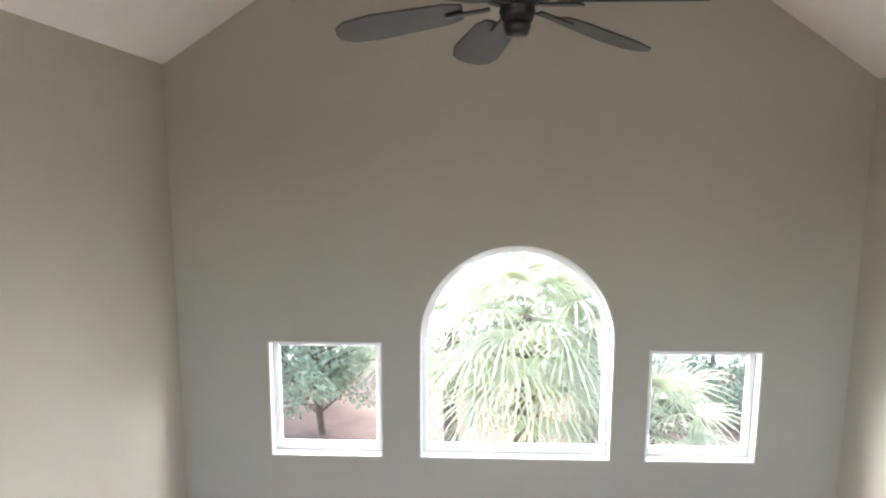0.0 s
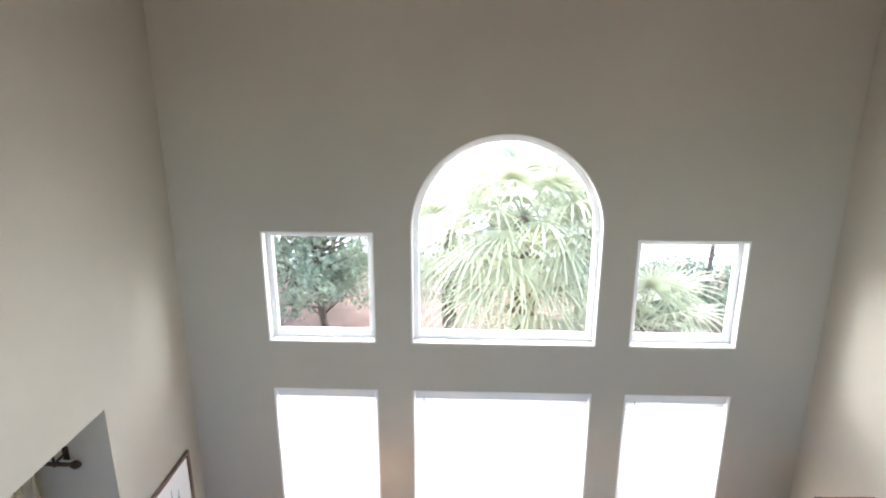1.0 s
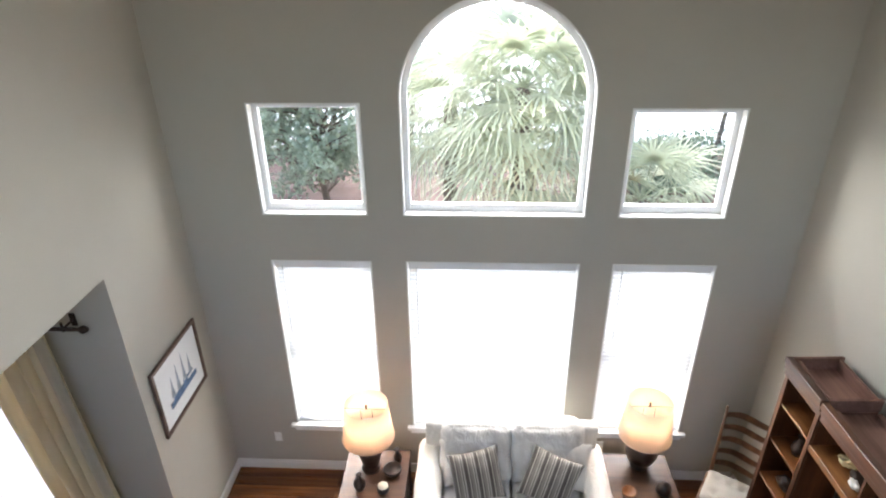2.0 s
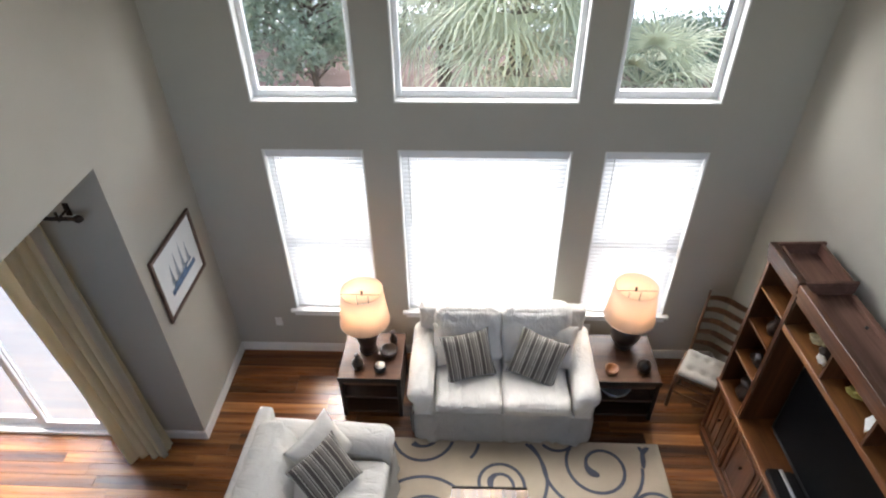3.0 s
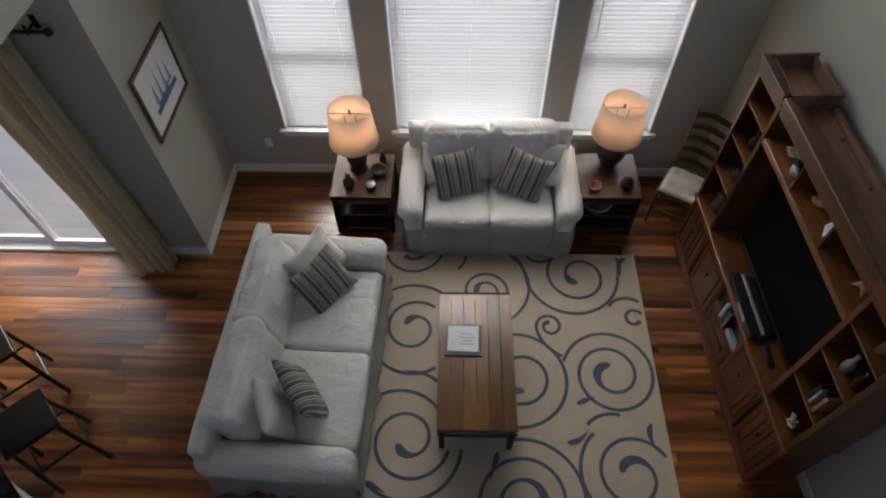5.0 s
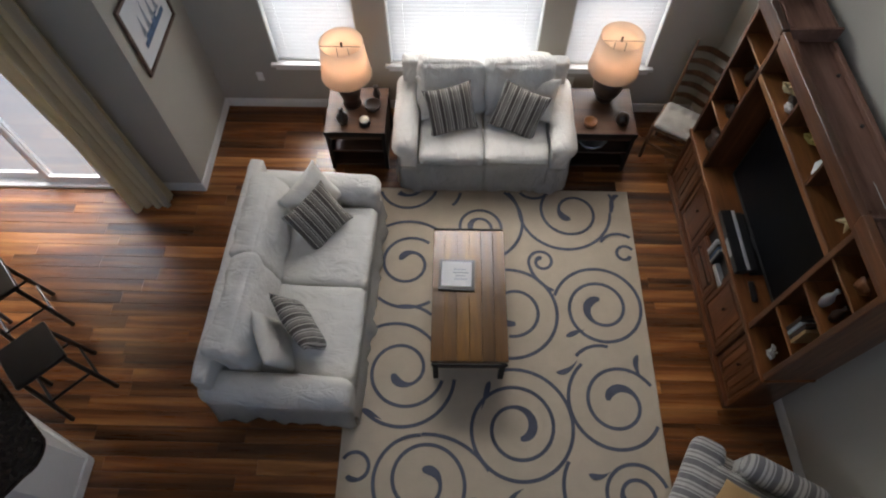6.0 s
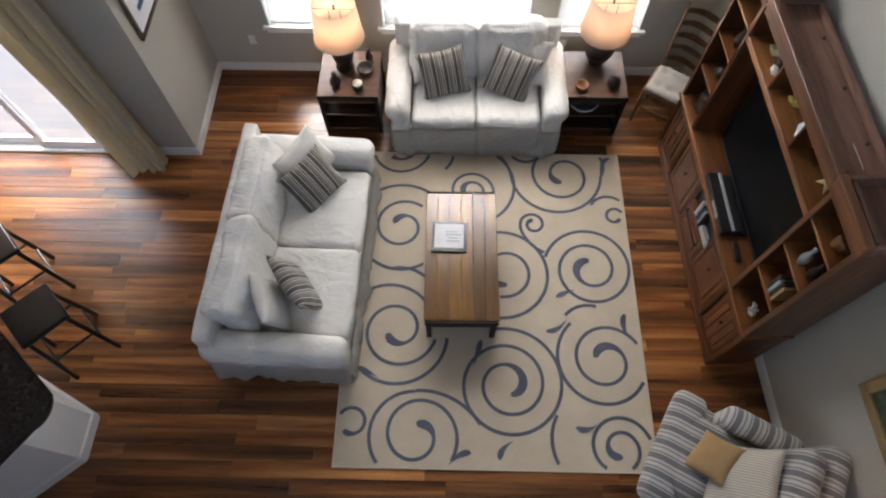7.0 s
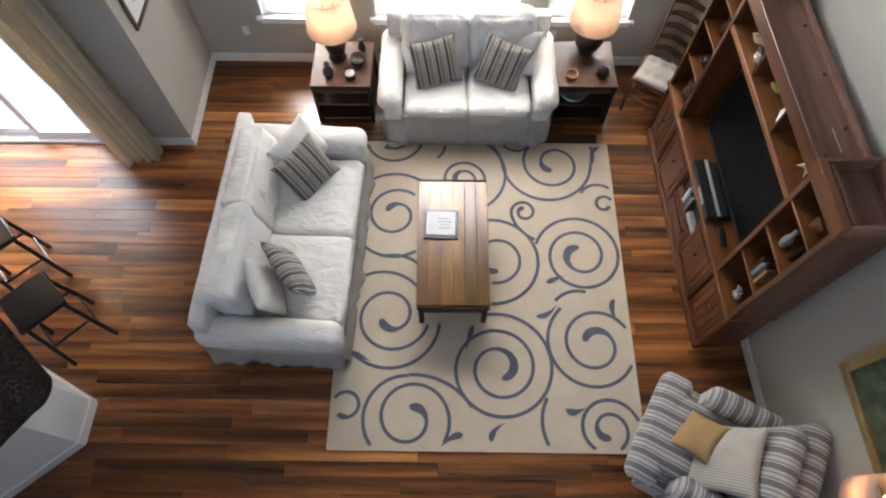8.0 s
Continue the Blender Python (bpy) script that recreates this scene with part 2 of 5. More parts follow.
STRAW = plain("pine_straw_ground", (0.13, 0.085, 0.07), 0.95, 0, 0.45, 0.8, 25, 0.8)
# the white reflection of the sky is put into this base colour
WATER = plain("sky_pale_water", (0.62, 0.66, 0.68), 0.12, 0, 0.05, 0.2, 4, 0.1)
BARK = plain("tree_bark", (0.14, 0.11, 0.085), 0.9, 0, 0.35, 6, 40, 0.9)
LEAF = plain("oak_leaf", (0.30, 0.36, 0.26), 0.6, 0, 0.35, 3, 30, 0.1, through_light=0.45)
PALM = plain("palm_leaf", (0.40, 0.44, 0.31), 0.5, 0, 0.3, 3, 30, 0.1, through_light=0.45)
SHRUB = plain("shrub_leaf", (0.13, 0.18, 0.12), 0.6, 0, 0.45, 3, 30, 0.1, through_light=0.3)
DRYPALM = plain("dry_palm_leaf", (0.42, 0.40, 0.27), 0.7, 0, 0.3, 5, 30, 0.1, through_light=0.2)
SIDING = plain("outer_wall_siding", (0.55, 0.52, 0.46), 0.8)


# ---- helpers for shapes ----
def part(name, bm, material, parent, label="", smooth=False, at=None, kind=""):
    """Links a bmesh as one mesh object under a thing or a part."""
    me = bpy.data.meshes.new(name)
    if smooth:
        for f in bm.faces:
            f.smooth = True
    bm.to_mesh(me)
    bm.free()
    me.materials.append(material)
    ob = new(name, me)
    if at is not None:
        ob.matrix_basis = at
    if parent is not None:
        ob.parent = parent
    return tagged(ob, label, kind=kind)


def thing(name, label, category, m, group=""):
    ob = new(name)
    ob.empty_display_size = 0.1
    ob.matrix_basis = m
    return tagged(ob, label, category, group)


def box(x0, x1, y0, y1, z0, z1, bevel=0.0, bm=None, seg=2):
    tmp = bmesh.new()
    bmesh.ops.create_cube(tmp, size=1.0, matrix=Matrix.Translation(((x0 + x1) / 2, (y0 + y1) / 2, (z0 + z1) / 2)) @ Matrix.Diagonal((x1 - x0, y1 - y0, z1 - z0, 1)))
    if bevel:
        bmesh.ops.bevel(tmp, geom=tmp.edges[:], offset=bevel, segments=seg, affect="EDGES", profile=0.5)
    return tmp if bm is None else join(bm, tmp)


def join(bm, other, m=None):
    if m is not None:
        bmesh.ops.transform(other, matrix=m, verts=other.verts[:])
    me = bpy.data.meshes.new("tmp")
    other.to_mesh(me)
    other.free()
    bm.from_mesh(me)
    bpy.data.meshes.remove(me)
    return bm


def prism(bm, pts, a, b, plane="xz"):
    """A convex outline drawn in a plane and pushed from a to b along the third axis."""
    def place(p, d):
        return {"xz": (p[0], d, p[1]), "xy": (p[0], p[1], d), "yz": (d, p[0], p[1])}[plane]
    low = [bm.verts.new(place(p, a)) for p in pts]
    high = [bm.verts.new(place(p, b)) for p in pts]
    bm.faces.new(low), bm.faces.new(high[::-1])
    for i in range(len(pts)):
        j = (i + 1) % len(pts)
        bm.faces.new((low[j], low[i], high[i], high[j]))
    bmesh.ops.recalc_face_normals(bm, faces=bm.faces[:])
    return bm


def rod(p, q, r, r2=None, n=12, bm=None):
    p, q = Vector(p), Vector(q)
    tmp = bmesh.new()
    bmesh.ops.create_cone(tmp, cap_ends=True, segments=n, radius1=r, radius2=r if r2 is None else r2, depth=(q - p).length)
    m = Matrix.Translation((p + q) / 2) @ (q - p).to_track_quat("Z", "Y").to_matrix().to_4x4()
    bmesh.ops.transform(tmp, matrix=m, verts=tmp.verts[:])
    return tmp if bm is None else join(bm, tmp)


def lathe(profile, n=28, bm=None, m=None):
    tmp = bmesh.new()
    rings = []
    for r, z in profile:
        rings.append([tmp.verts.new((r * math.cos(2 * math.pi * i / n), r * math.sin(2 * math.pi * i / n), z)) for i in range(n)])
    for a, b in zip(rings, rings[1:]):
        for i in range(n):
            tmp.faces.new((a[i], a[(i + 1) % n], b[(i + 1) % n], b[i]))
    for ring, flip in ((rings[0], True), (rings[-1], False)):
        if (ring[0].co.xy).length > 1e-4:
            tmp.faces.new(ring[::-1] if flip else ring)
    bmesh.ops.remove_doubles(tmp, verts=tmp.verts[:], dist=1e-5)
    bmesh.ops.recalc_face_normals(tmp, faces=tmp.faces[:])
    if m is not None:
        bmesh.ops.transform(tmp, matrix=m, verts=tmp.verts[:])
    return tmp if bm is None else join(bm, tmp)


def softbox(sx, sy, sz, r=0.06, puff=(0, 0, 0), wrinkle=0.006, seed=0, n=14, sag=0.0):
    """A stuffed block of cloth: round edges, bulging faces and fine uneven folds, centred on its base."""
    tmp = bmesh.new()
    bmesh.ops.create_cube(tmp, size=2.0)
    bmesh.ops.subdivide_edges(tmp, edges=tmp.edges[:], cuts=n, use_grid_fill=True)
    half = Vector((sx / 2, sy / 2, sz / 2))
    r = min(r, half.x, half.y, half.z)
    for v in tmp.verts:
        p = Vector([math.sin(c * math.pi / 2) * 0.55 + c * 0.45 for c in v.co])
        full = Vector((p.x * half.x, p.y * half.y, p.z * half.z))
        core = Vector([max(-(h - r), min(h - r, c)) for c, h in zip(full, half)])
        d = full - core
        pos = core + (d.normalized() * r if d.length > 1e-6 else d)
        bul = [1 - c * c for c in p]
        pos.x += math.copysign(puff[0], p.x) * abs(p.x) * bul[1] * bul[2]
        pos.y += math.copysign(puff[1], p.y) * abs(p.y) * bul[0] * bul[2]
        pos.z += math.copysign(puff[2], p.z) * abs(p.z) * bul[0] * bul[1]
        q = pos + Vector((seed * 3.7, seed * 1.3, seed * 2.1))
        w = noise.noise(q * 5) * 1.4 + noise.noise(Vector((q.x * 14, q.y * 5, q.z * 9))) * 0.7
        pos += p.normalized() * w * wrinkle
        pos.z -= sag * bul[0] * bul[1] * max(p.z, 0)
        v.co = pos + Vector((0, 0, half.z))
    return tmp


def pillow(s, t, h, seed=0, n=22):
    """A square scatter cushion with drawn-out corners, lying on its base, thickest in the middle."""
    tmp = bmesh.new()
    grids = []
    for side in (1, -1):
        g = {}
        for i in range(n + 1):
            for j in range(n + 1):
                u, v = 2 * i / n - 1, 2 * j / n - 1
                e = max(0.0, (1 - u ** 2) * (1 - v ** 2))
                x = u * s / 2 * (1 - 0.09 * (1 - v * v))
                y = v * t / 2 * (1 - 0.09 * (1 - u * u))
                z = side * h / 2 * e ** 0.42
                w = noise.noise(Vector((x * 9 + seed * 5, y * 9, side + seed))) * 0.012 * e ** 0.3
                if side < 0 and (i in (0, n) or j in (0, n)):
                    g[i, j] = grids[0][i, j]
                else:
                    g[i, j] = tmp.verts.new((x, y, z + w))
        grids.append(g)
        for i in range(n):
            for j in range(n):
                q = (g[i, j], g[i + 1, j], g[i + 1, j + 1], g[i, j + 1])
                tmp.faces.new(q if side > 0 else q[::-1])
    return tmp


def sheet(fn, nu, nv, thick=0.0):
    """A cloth-like surface over a grid, given thickness by a second skin."""
    tmp = bmesh.new()
    g = [[tmp.verts.new(fn(i / nu, j / nv)) for j in range(nv + 1)] for i in range(nu + 1)]
    for i in range(nu):
        for j in range(nv):
            tmp.faces.new((g[i][j], g[i + 1][j], g[i + 1][j + 1], g[i][j + 1]))
    if thick:
        bmesh.ops.solidify(tmp, geom=tmp.faces[:], thickness=thick)
    return tmp


def structure(name, bm, material, label, smooth=False):
    return tagged(part(name, bm, material, None, label, smooth), kind="structure", category=name.split("_")[0])


# ---- the large structure ----
XL, XR, XW = -1.83, 3.67, -5.7
EAST, SKEW = 3.19, 0.05  # the east wall runs slightly askew: x = EAST - SKEW * y
EAST_TURN = math.degrees(math.atan(SKEW))
YS, YD = -7.6, -1.14
EAVE, RIDGE_X, RIDGE = 5.80, 0.68, 7.42
DINE = 2.93
HOLES = ((-1.15, -0.283, 2.88, 3.795), (0.003, 1.462, 2.88, 3.81), (1.72, 2.555, 2.88, 3.758))
LOWER = ((-1.144, -0.283, 0.62, 2.46), (0.008, 1.461, 0.62, 2.46), (1.728, 2.574, 0.62, 2.46))
ARC_X, ARC_Z, ARC_R = 0.7325, 3.81, 0.7295
TH = 0.16


def build_north_wall():
    bm = bmesh.new()
    def slab(x0, x1, z0, z1):
        if x1 - x0 > 1e-3 and z1 - z0 > 1e-3:
            box(x0, x1, 0, TH, z0, z1, bm=bm)
    ends = (XL - 0.15, XR + 0.15)
    slab(*ends, -0.7, 0.62)
    slab(*ends, 2.46, 2.88)
    for row, z0, z1 in ((LOWER, 0.62, 2.46), (HOLES, 2.88, 3.81)):
        edges = [ends[0]] + [v for h in row for v in h[:2]] + [ends[1]]
        for a, b in zip(edges[::2], edges[1::2]):
            slab(a, b, z0, z1)
    slab(HOLES[0][0], HOLES[0][1], HOLES[0][3], 3.81)
    slab(HOLES[2][0], HOLES[2][1], HOLES[2][3], 3.81)
    slab(ends[0], ARC_X - ARC_R, 3.81, 4.6)
    slab(ARC_X + ARC_R, ends[1], 3.81, 4.6)
    n = 32
    for i in range(n):
        a, b = math.pi * i / n, math.pi * (i + 1) / n
        xa, xb = ARC_X + ARC_R * math.cos(a), ARC_X + ARC_R * math.cos(b)
        za, zb = ARC_Z + ARC_R * math.sin(a), ARC_Z + ARC_R * math.sin(b)
        prism(bm, [(xa, za), (xa, 4.6), (xb, 4.6), (xb, zb)], 0, TH)
    prism(bm, [(ends[0], 4.6), (ends[1], 4.6), (ends[1], EAVE), (RIDGE_X, RIDGE + 0.1), (ends[0], EAVE)], 0, TH)
    return structure("wall_north", bm, WALL, "tall greige painted gable wall with six window openings")


def walls():
    build_north_wall()
    bm = bmesh.new()
    box(XL - 0.15, XL, YD, -0.001, 0, EAVE + 0.1, bm=bm)
    box(XL - 0.15, XL, YS, YD, DINE, EAVE + 0.1, bm=bm)
    structure("wall_west", bm, WALL, "greige painted wall with a wide opening to the dining side")
    structure("wall_east", prism(bmesh.new(), [(EAST, -0.001), (EAST - SKEW * YS, YS), (EAST - SKEW * YS + 0.15, YS), (EAST + 0.15, -0.001)], 0, EAVE + 0.1, "xy"), WALL, "plain greige painted side wall")
    bm = bmesh.new()
    box(XW, XR + 0.15, YS - 0.15, YS, 0, 3.3, bm=bm)
    box(XW, XR + 0.15, YS - 0.15, YS, 5.5, 7.5, bm=bm)
    box(XW, -1.08, YS - 0.15, YS, 3.3, 5.5, bm=bm)
    box(2.52, XR + 0.15, YS - 0.15, YS, 3.3, 5.5, bm=bm)
    structure("wall_south", bm, WALL, "greige painted wall with a wide loft window opening")
    bm = bmesh.new()
    box(XW - 0.15, XW, YS, -4.0, 0, 3.1, bm=bm)
    box(XW - 0.15, XW, -2.4, YD + 0.15, 0, 3.1, bm=bm)
    box(XW - 0.15, XW, -4.0, -2.4, 0, 0.85, bm=bm)
    box(XW - 0.15, XW, -4.0, -2.4, 2.35, 3.1, bm=bm)
    structure("wall_dining_west", bm, WALL, "greige painted dining wall with a window opening")
    bm = bmesh.new()
    box(XW, -4.55, YD, YD + 0.15, -0.7, 3.1, bm=bm)
    box(-2.70, XL - 0.15, YD, YD + 0.15, -0.7, 3.1, bm=bm)
    box(-4.55, -2.70, YD, YD + 0.15, 2.36, 3.1, bm=bm)
    structure("wall_dining_north", bm, WALL, "greige painted wall round the sliding glass door")
    structure("ceiling_dining", box(XW, XL - 0.15, YS, YD, DINE, DINE + 0.12), CEIL, "flat white dining ceiling")
    bm = bmesh.new()
    for x, s in ((XL - 0.15, -1), (XR + 0.15, 1)):
        z = RIDGE - abs(x - RIDGE_X) * (0.635 if s < 0 else 0.675)
        pts = [(x, z), (RIDGE_X, RIDGE), (RIDGE_X, RIDGE + 0.15), (x, z + 0.15)]
        prism(bm, pts if s < 0 else pts[::-1], YS, TH - 0.01)
    structure("ceiling", bm, CEIL, "white vaulted ceiling with a central ridge")
    bm = bmesh.new()
    box(XW, XR + 0.15, YS, YD, -0.2, -0.012, bm=bm)
    box(XL - 0.15, XR + 0.15, YD, -0.001, -0.2, -0.012, bm=bm)
    return structure("floor", bm, JOINT, "warm brown streaked wood plank floor")


FLOOR = walls()


def skirting(x0, x1, y0, y1):
    """A white baseboard with a rounded upper edge and a bead."""
    bm = box(x0, x1, y0, y1, 0, 0.085, 0.002, seg=1)
    box(x0, x1, y0, y1, 0.087, 0.115, 0.006, bm=bm)
    return structure("baseboard", bm, TRIM, "white painted wooden baseboard")


skirting(XL + 0.018, EAST - 0.018, -0.018, -0.001)
skirting(XL, XL + 0.018, YD - 0.018, -0.001)
skirting(-2.68, XL - 0.001, YD - 0.018, YD)
skirting(-0.018, 0, YS - 0.1, -0.02).matrix_basis = pose(EAST, 0, 0, 0, 0, EAST_TURN)


def liner(parent, x0, x1, z0, z1, arch=False):
    """The white returns of a window opening."""
    t, y0, y1 = 0.012, -0.004, TH - 0.02
    part("jamb", box(x0, x0 + t, y0, y1, z0, z1), TRIM, parent)
    part("jamb", box(x1 - t, x1, y0, y1, z0, z1), TRIM, parent)
    part("sill", box(x0 + t, x1 - t, y0, y1, z0, z0 + t), TRIM, parent, "white painted sill board")
    if not arch:
        part("head", box(x0 + t, x1 - t, y0, y1, z1 - t, z1), TRIM, parent)


def arc_band(cx, cz, r0, r1, y0, y1, n=40):
    bm = bmesh.new()
    for i in range(n):
        a, b = math.pi * i / n, math.pi * (i + 1) / n
        prism(bm, [(cx + r0 * math.cos(a), cz + r0 * math.sin(a)), (cx + r1 * math.cos(a), cz + r1 * math.sin(a)), (cx + r1 * math.cos(b), cz + r1 * math.sin(b)), (cx + r0 * math.cos(b), cz + r0 * math.sin(b))], y0, y1)
    return bm


def upper_window(i, x0, x1, z0, z1, arch=False):
    w = tagged(new(f"window_{i}"), "arched white fixed window" if arch else "small square white fixed window", "window", kind="structure")
    liner(w, x0, x1, z0, z1, arch)
    f, ya, yb = 0.045, 0.085, 0.135
    a, b = x0 + 0.012, x1 - 0.012
    fr = box(a, a + f, ya, yb, z0 + 0.012, z1, 0.004, seg=1)
    box(b - f, b, ya, yb, z0 + 0.012, z1, 0.004, bm=fr, seg=1)
    box(a + f, b - f, ya, yb, z0 + 0.012, z0 + 0.012 + f * 1.3, 0.004, bm=fr, seg=1)
    if arch:
        join(fr, arc_band(ARC_X, ARC_Z, ARC_R - 0.012 - f, ARC_R - 0.012, ya, yb))
        part("head", arc_band(ARC_X, ARC_Z, ARC_R - 0.012, ARC_R, -0.004, TH - 0.02), TRIM, w, "curved white head lining")
    else:
        box(a + f, b - f, ya, yb, z1 - 0.012 - f, z1 - 0.012, 0.004, bm=fr, seg=1)
    part("window_frame", fr, VINYL, w)
    pane = bmesh.new()
    if arch:
        r = ARC_R - 0.03
        pts = [(ARC_X - r, z0 + 0.03), (ARC_X + r, z0 + 0.03)] + [(ARC_X + r * math.cos(math.pi * k / 32), ARC_Z + r * math.sin(math.pi * k / 32)) for k in range(33)]
        prism(pane, pts, 0.106, 0.110)
    else:
        box(a + 0.02, b - 0.02, 0.106, 0.110, z0 + 0.03, z1 - 0.03, bm=pane)
    p = part("pane", pane, PANE, w, "clear glass pane")
    p.visible_shadow = False
    return w


def lower_window(i, x0, x1, z0, z1, rail):
    w = tagged(new(f"window_{i}"), "white window with a lowered slatted blind", "window", kind="structure")
    liner(w, x0, x1, z0, z1)
    part("stool", box(x0 - 0.05, x1 + 0.05, -0.05, -0.004, z0 - 0.022, z0 + 0.012, 0.006), TRIM, w, "projecting white window stool")
    part("apron", box(x0 - 0.02, x1 + 0.02, -0.016, -0.001, z0 - 0.085, z0 - 0.022, 0.003), TRIM, w)
    f, a, b = 0.05, x0 + 0.012, x1 - 0.012
    fr = box(a, a + f, 0.095, 0.138, z0 + 0.012, z1 - 0.012, 0.004, seg=1)
    box(b - f, b, 0.095, 0.138, z0 + 0.012, z1 - 0.012, 0.004, bm=fr, seg=1)
    box(a + f, b - f, 0.095, 0.138, z0 + 0.012, z0 + 0.012 + f, 0.004, bm=fr, seg=1)
    box(a + f, b - f, 0.095, 0.138, z1 - 0.012 - f, z1 - 0.012, 0.004, bm=fr, seg=1)
    if rail:
        mid = z0 + (z1 - z0) * 0.48
        box(a + f, b - f, 0.090, 0.138, mid - 0.03, mid + 0.03, 0.004, bm=fr, seg=1)
    part("window_frame", fr, VINYL, w)
    p = part("pane", box(a + 0.03, b - 0.03, 0.112, 0.116, z0 + 0.04, z1 - 0.04), PANE, w, "clear glass pane")
    p.visible_shadow = False
    blind = thing("window_blind", "white horizontal slatted blind, lowered in its window", "blind", pose((x0 + x1) / 2, 0.045, z0 + 0.012), "window blinds")
    half, top = (x1 - x0) / 2 - 0.02, z1 - z0 - 0.024
    part("head_rail", box(-half, half, -0.035, 0.03, top - 0.065, top, 0.005), VINYL, blind, "white valance rail")
    part("bottom_rail", box(-half, half, -0.024, 0.024, 0.003, 0.023, 0.006), VINYL, blind)
    slat = bmesh.new()
    prof = [(-0.024, -0.001), (-0.012, 0.002), (0, 0.003), (0.012, 0.002), (0.024, -0.001)]
    rows = [[slat.verts.new((s * half * 0.995, y, z)) for y, z in prof] for s in (-1, 1)]
    rows2 = [[slat.verts.new((s * half * 0.995, y, z - 0.003)) for y, z in prof] for s in (-1, 1)]
    for k in range(4):
        slat.faces.new((rows[0][k], rows[1][k], rows[1][k + 1], rows[0][k + 1]))
        slat.faces.new((rows2[0][k + 1], rows2[1][k + 1], rows2[1][k], rows2[0][k]))
    slat.faces.new((rows[0][0], rows2[0][0], rows2[1][0], rows[1][0]))
    slat.faces.new((rows[0][4], rows[1][4], rows2[1][4], rows2[0][4]))
    first = None
    n = 40
    for k in range(n):
        m = pose(0, 0, 0.045 + (top - 0.13) * k / (n - 1), 58 + random.uniform(-2.0, 2.0), random.uniform(-0.15, 0.15), 0)
        if first is None:
            first = part("slat", slat, SLAT, blind, at=m)
        else:
            ob = new("slat", first.data)
            ob.parent, ob.matrix_basis = blind, m
    for x in ([-half * 0.72, half * 0.72] if half < 0.6 else [-half * 0.8, 0, half * 0.8]):
        part("ladder_cord", rod((x, -0.03, 0.02), (x, -0.03, top - 0.05), 0.0016, n=6), VINYL, blind)
    part("tilt_wand", rod((-half + 0.07, -0.045, top - 0.75), (-half + 0.07, -0.04, top - 0.05), 0.004, n=8), SILVER, blind, "clear grey tilt wand")


for i, h in enumerate(HOLES):
    upper_window(i + 1, *h, arch=(i == 1))
for i, h in enumerate(LOWER):
    lower_window(i + 4, *h, rail=(i != 1))


def loft_fill_casing(i, x, way):
    """A white window casing round an added side fill lamp, behind the viewer."""
    w = tagged(new(f"window_{i}"), "white casing round an added fill lamp on the unseen loft wall", "window", kind="structure")
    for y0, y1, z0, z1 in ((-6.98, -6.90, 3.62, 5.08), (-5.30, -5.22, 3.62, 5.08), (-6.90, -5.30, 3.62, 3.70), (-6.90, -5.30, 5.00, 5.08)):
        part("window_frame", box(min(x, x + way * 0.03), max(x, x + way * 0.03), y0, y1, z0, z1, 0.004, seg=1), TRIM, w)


loft_fill_casing(7, XL + 0.001, 1)
loft_fill_casing(8, EAST + SKEW * 5.2 - 0.002, -1)


def sliding_door():
    d = tagged(new("door_1"), "white framed sliding glass patio door, closed", "door", kind="structure")
    y0 = YD + 0.03
    part("jamb", box(-2.775, -2.70, YD - 0.012, YD + 0.14, 0, 2.36, 0.005), VINYL, d)
    part("jamb", box(-4.55, -4.475, YD - 0.012, YD + 0.14, 0, 2.36, 0.005), VINYL, d)
    part("head", box(-4.475, -2.775, YD - 0.012, YD + 0.14, 2.28, 2.36, 0.005), VINYL, d)
    part("threshold", box(-4.475, -2.775, YD - 0.012, YD + 0.14, 0, 0.035, 0.005), VINYL, d, "white metal threshold track")
    for n, (a, b, y) in enumerate(((-3.43, -2.785, y0), (-4.47, -3.37, y0 + 0.045))):
        fr = box(a, a + 0.06, y, y + 0.035, 0.036, 2.275, 0.004, seg=1)
        box(b - 0.06, b, y, y + 0.035, 0.036, 2.275, 0.004, bm=fr, seg=1)
        box(a + 0.06, b - 0.06, y, y + 0.035, 0.036, 0.13, 0.004, bm=fr, seg=1)
        box(a + 0.06, b - 0.06, y, y + 0.035, 2.2, 2.275, 0.004, bm=fr, seg=1)
        s = part("door_panel", fr, VINYL, d)
        p = part("pane", box(a + 0.05, b - 0.05, y + 0.016, y + 0.02, 0.12, 2.21), PANE, s, "clear glass pane")
        p.visible_shadow = False
        if n == 0:
            h = box(b - 0.045, b - 0.015, y - 0.045, y - 0.02, 0.98, 1.18, 0.008)
            box(b - 0.045, b - 0.015, y - 0.02, y, 0.99, 1.01, bm=h)
            box(b - 0.045, b - 0.015, y - 0.02, y, 1.15, 1.17, bm=h)
            part("door_handle", h, BLACK, s, "black pull handle")


sliding_door()


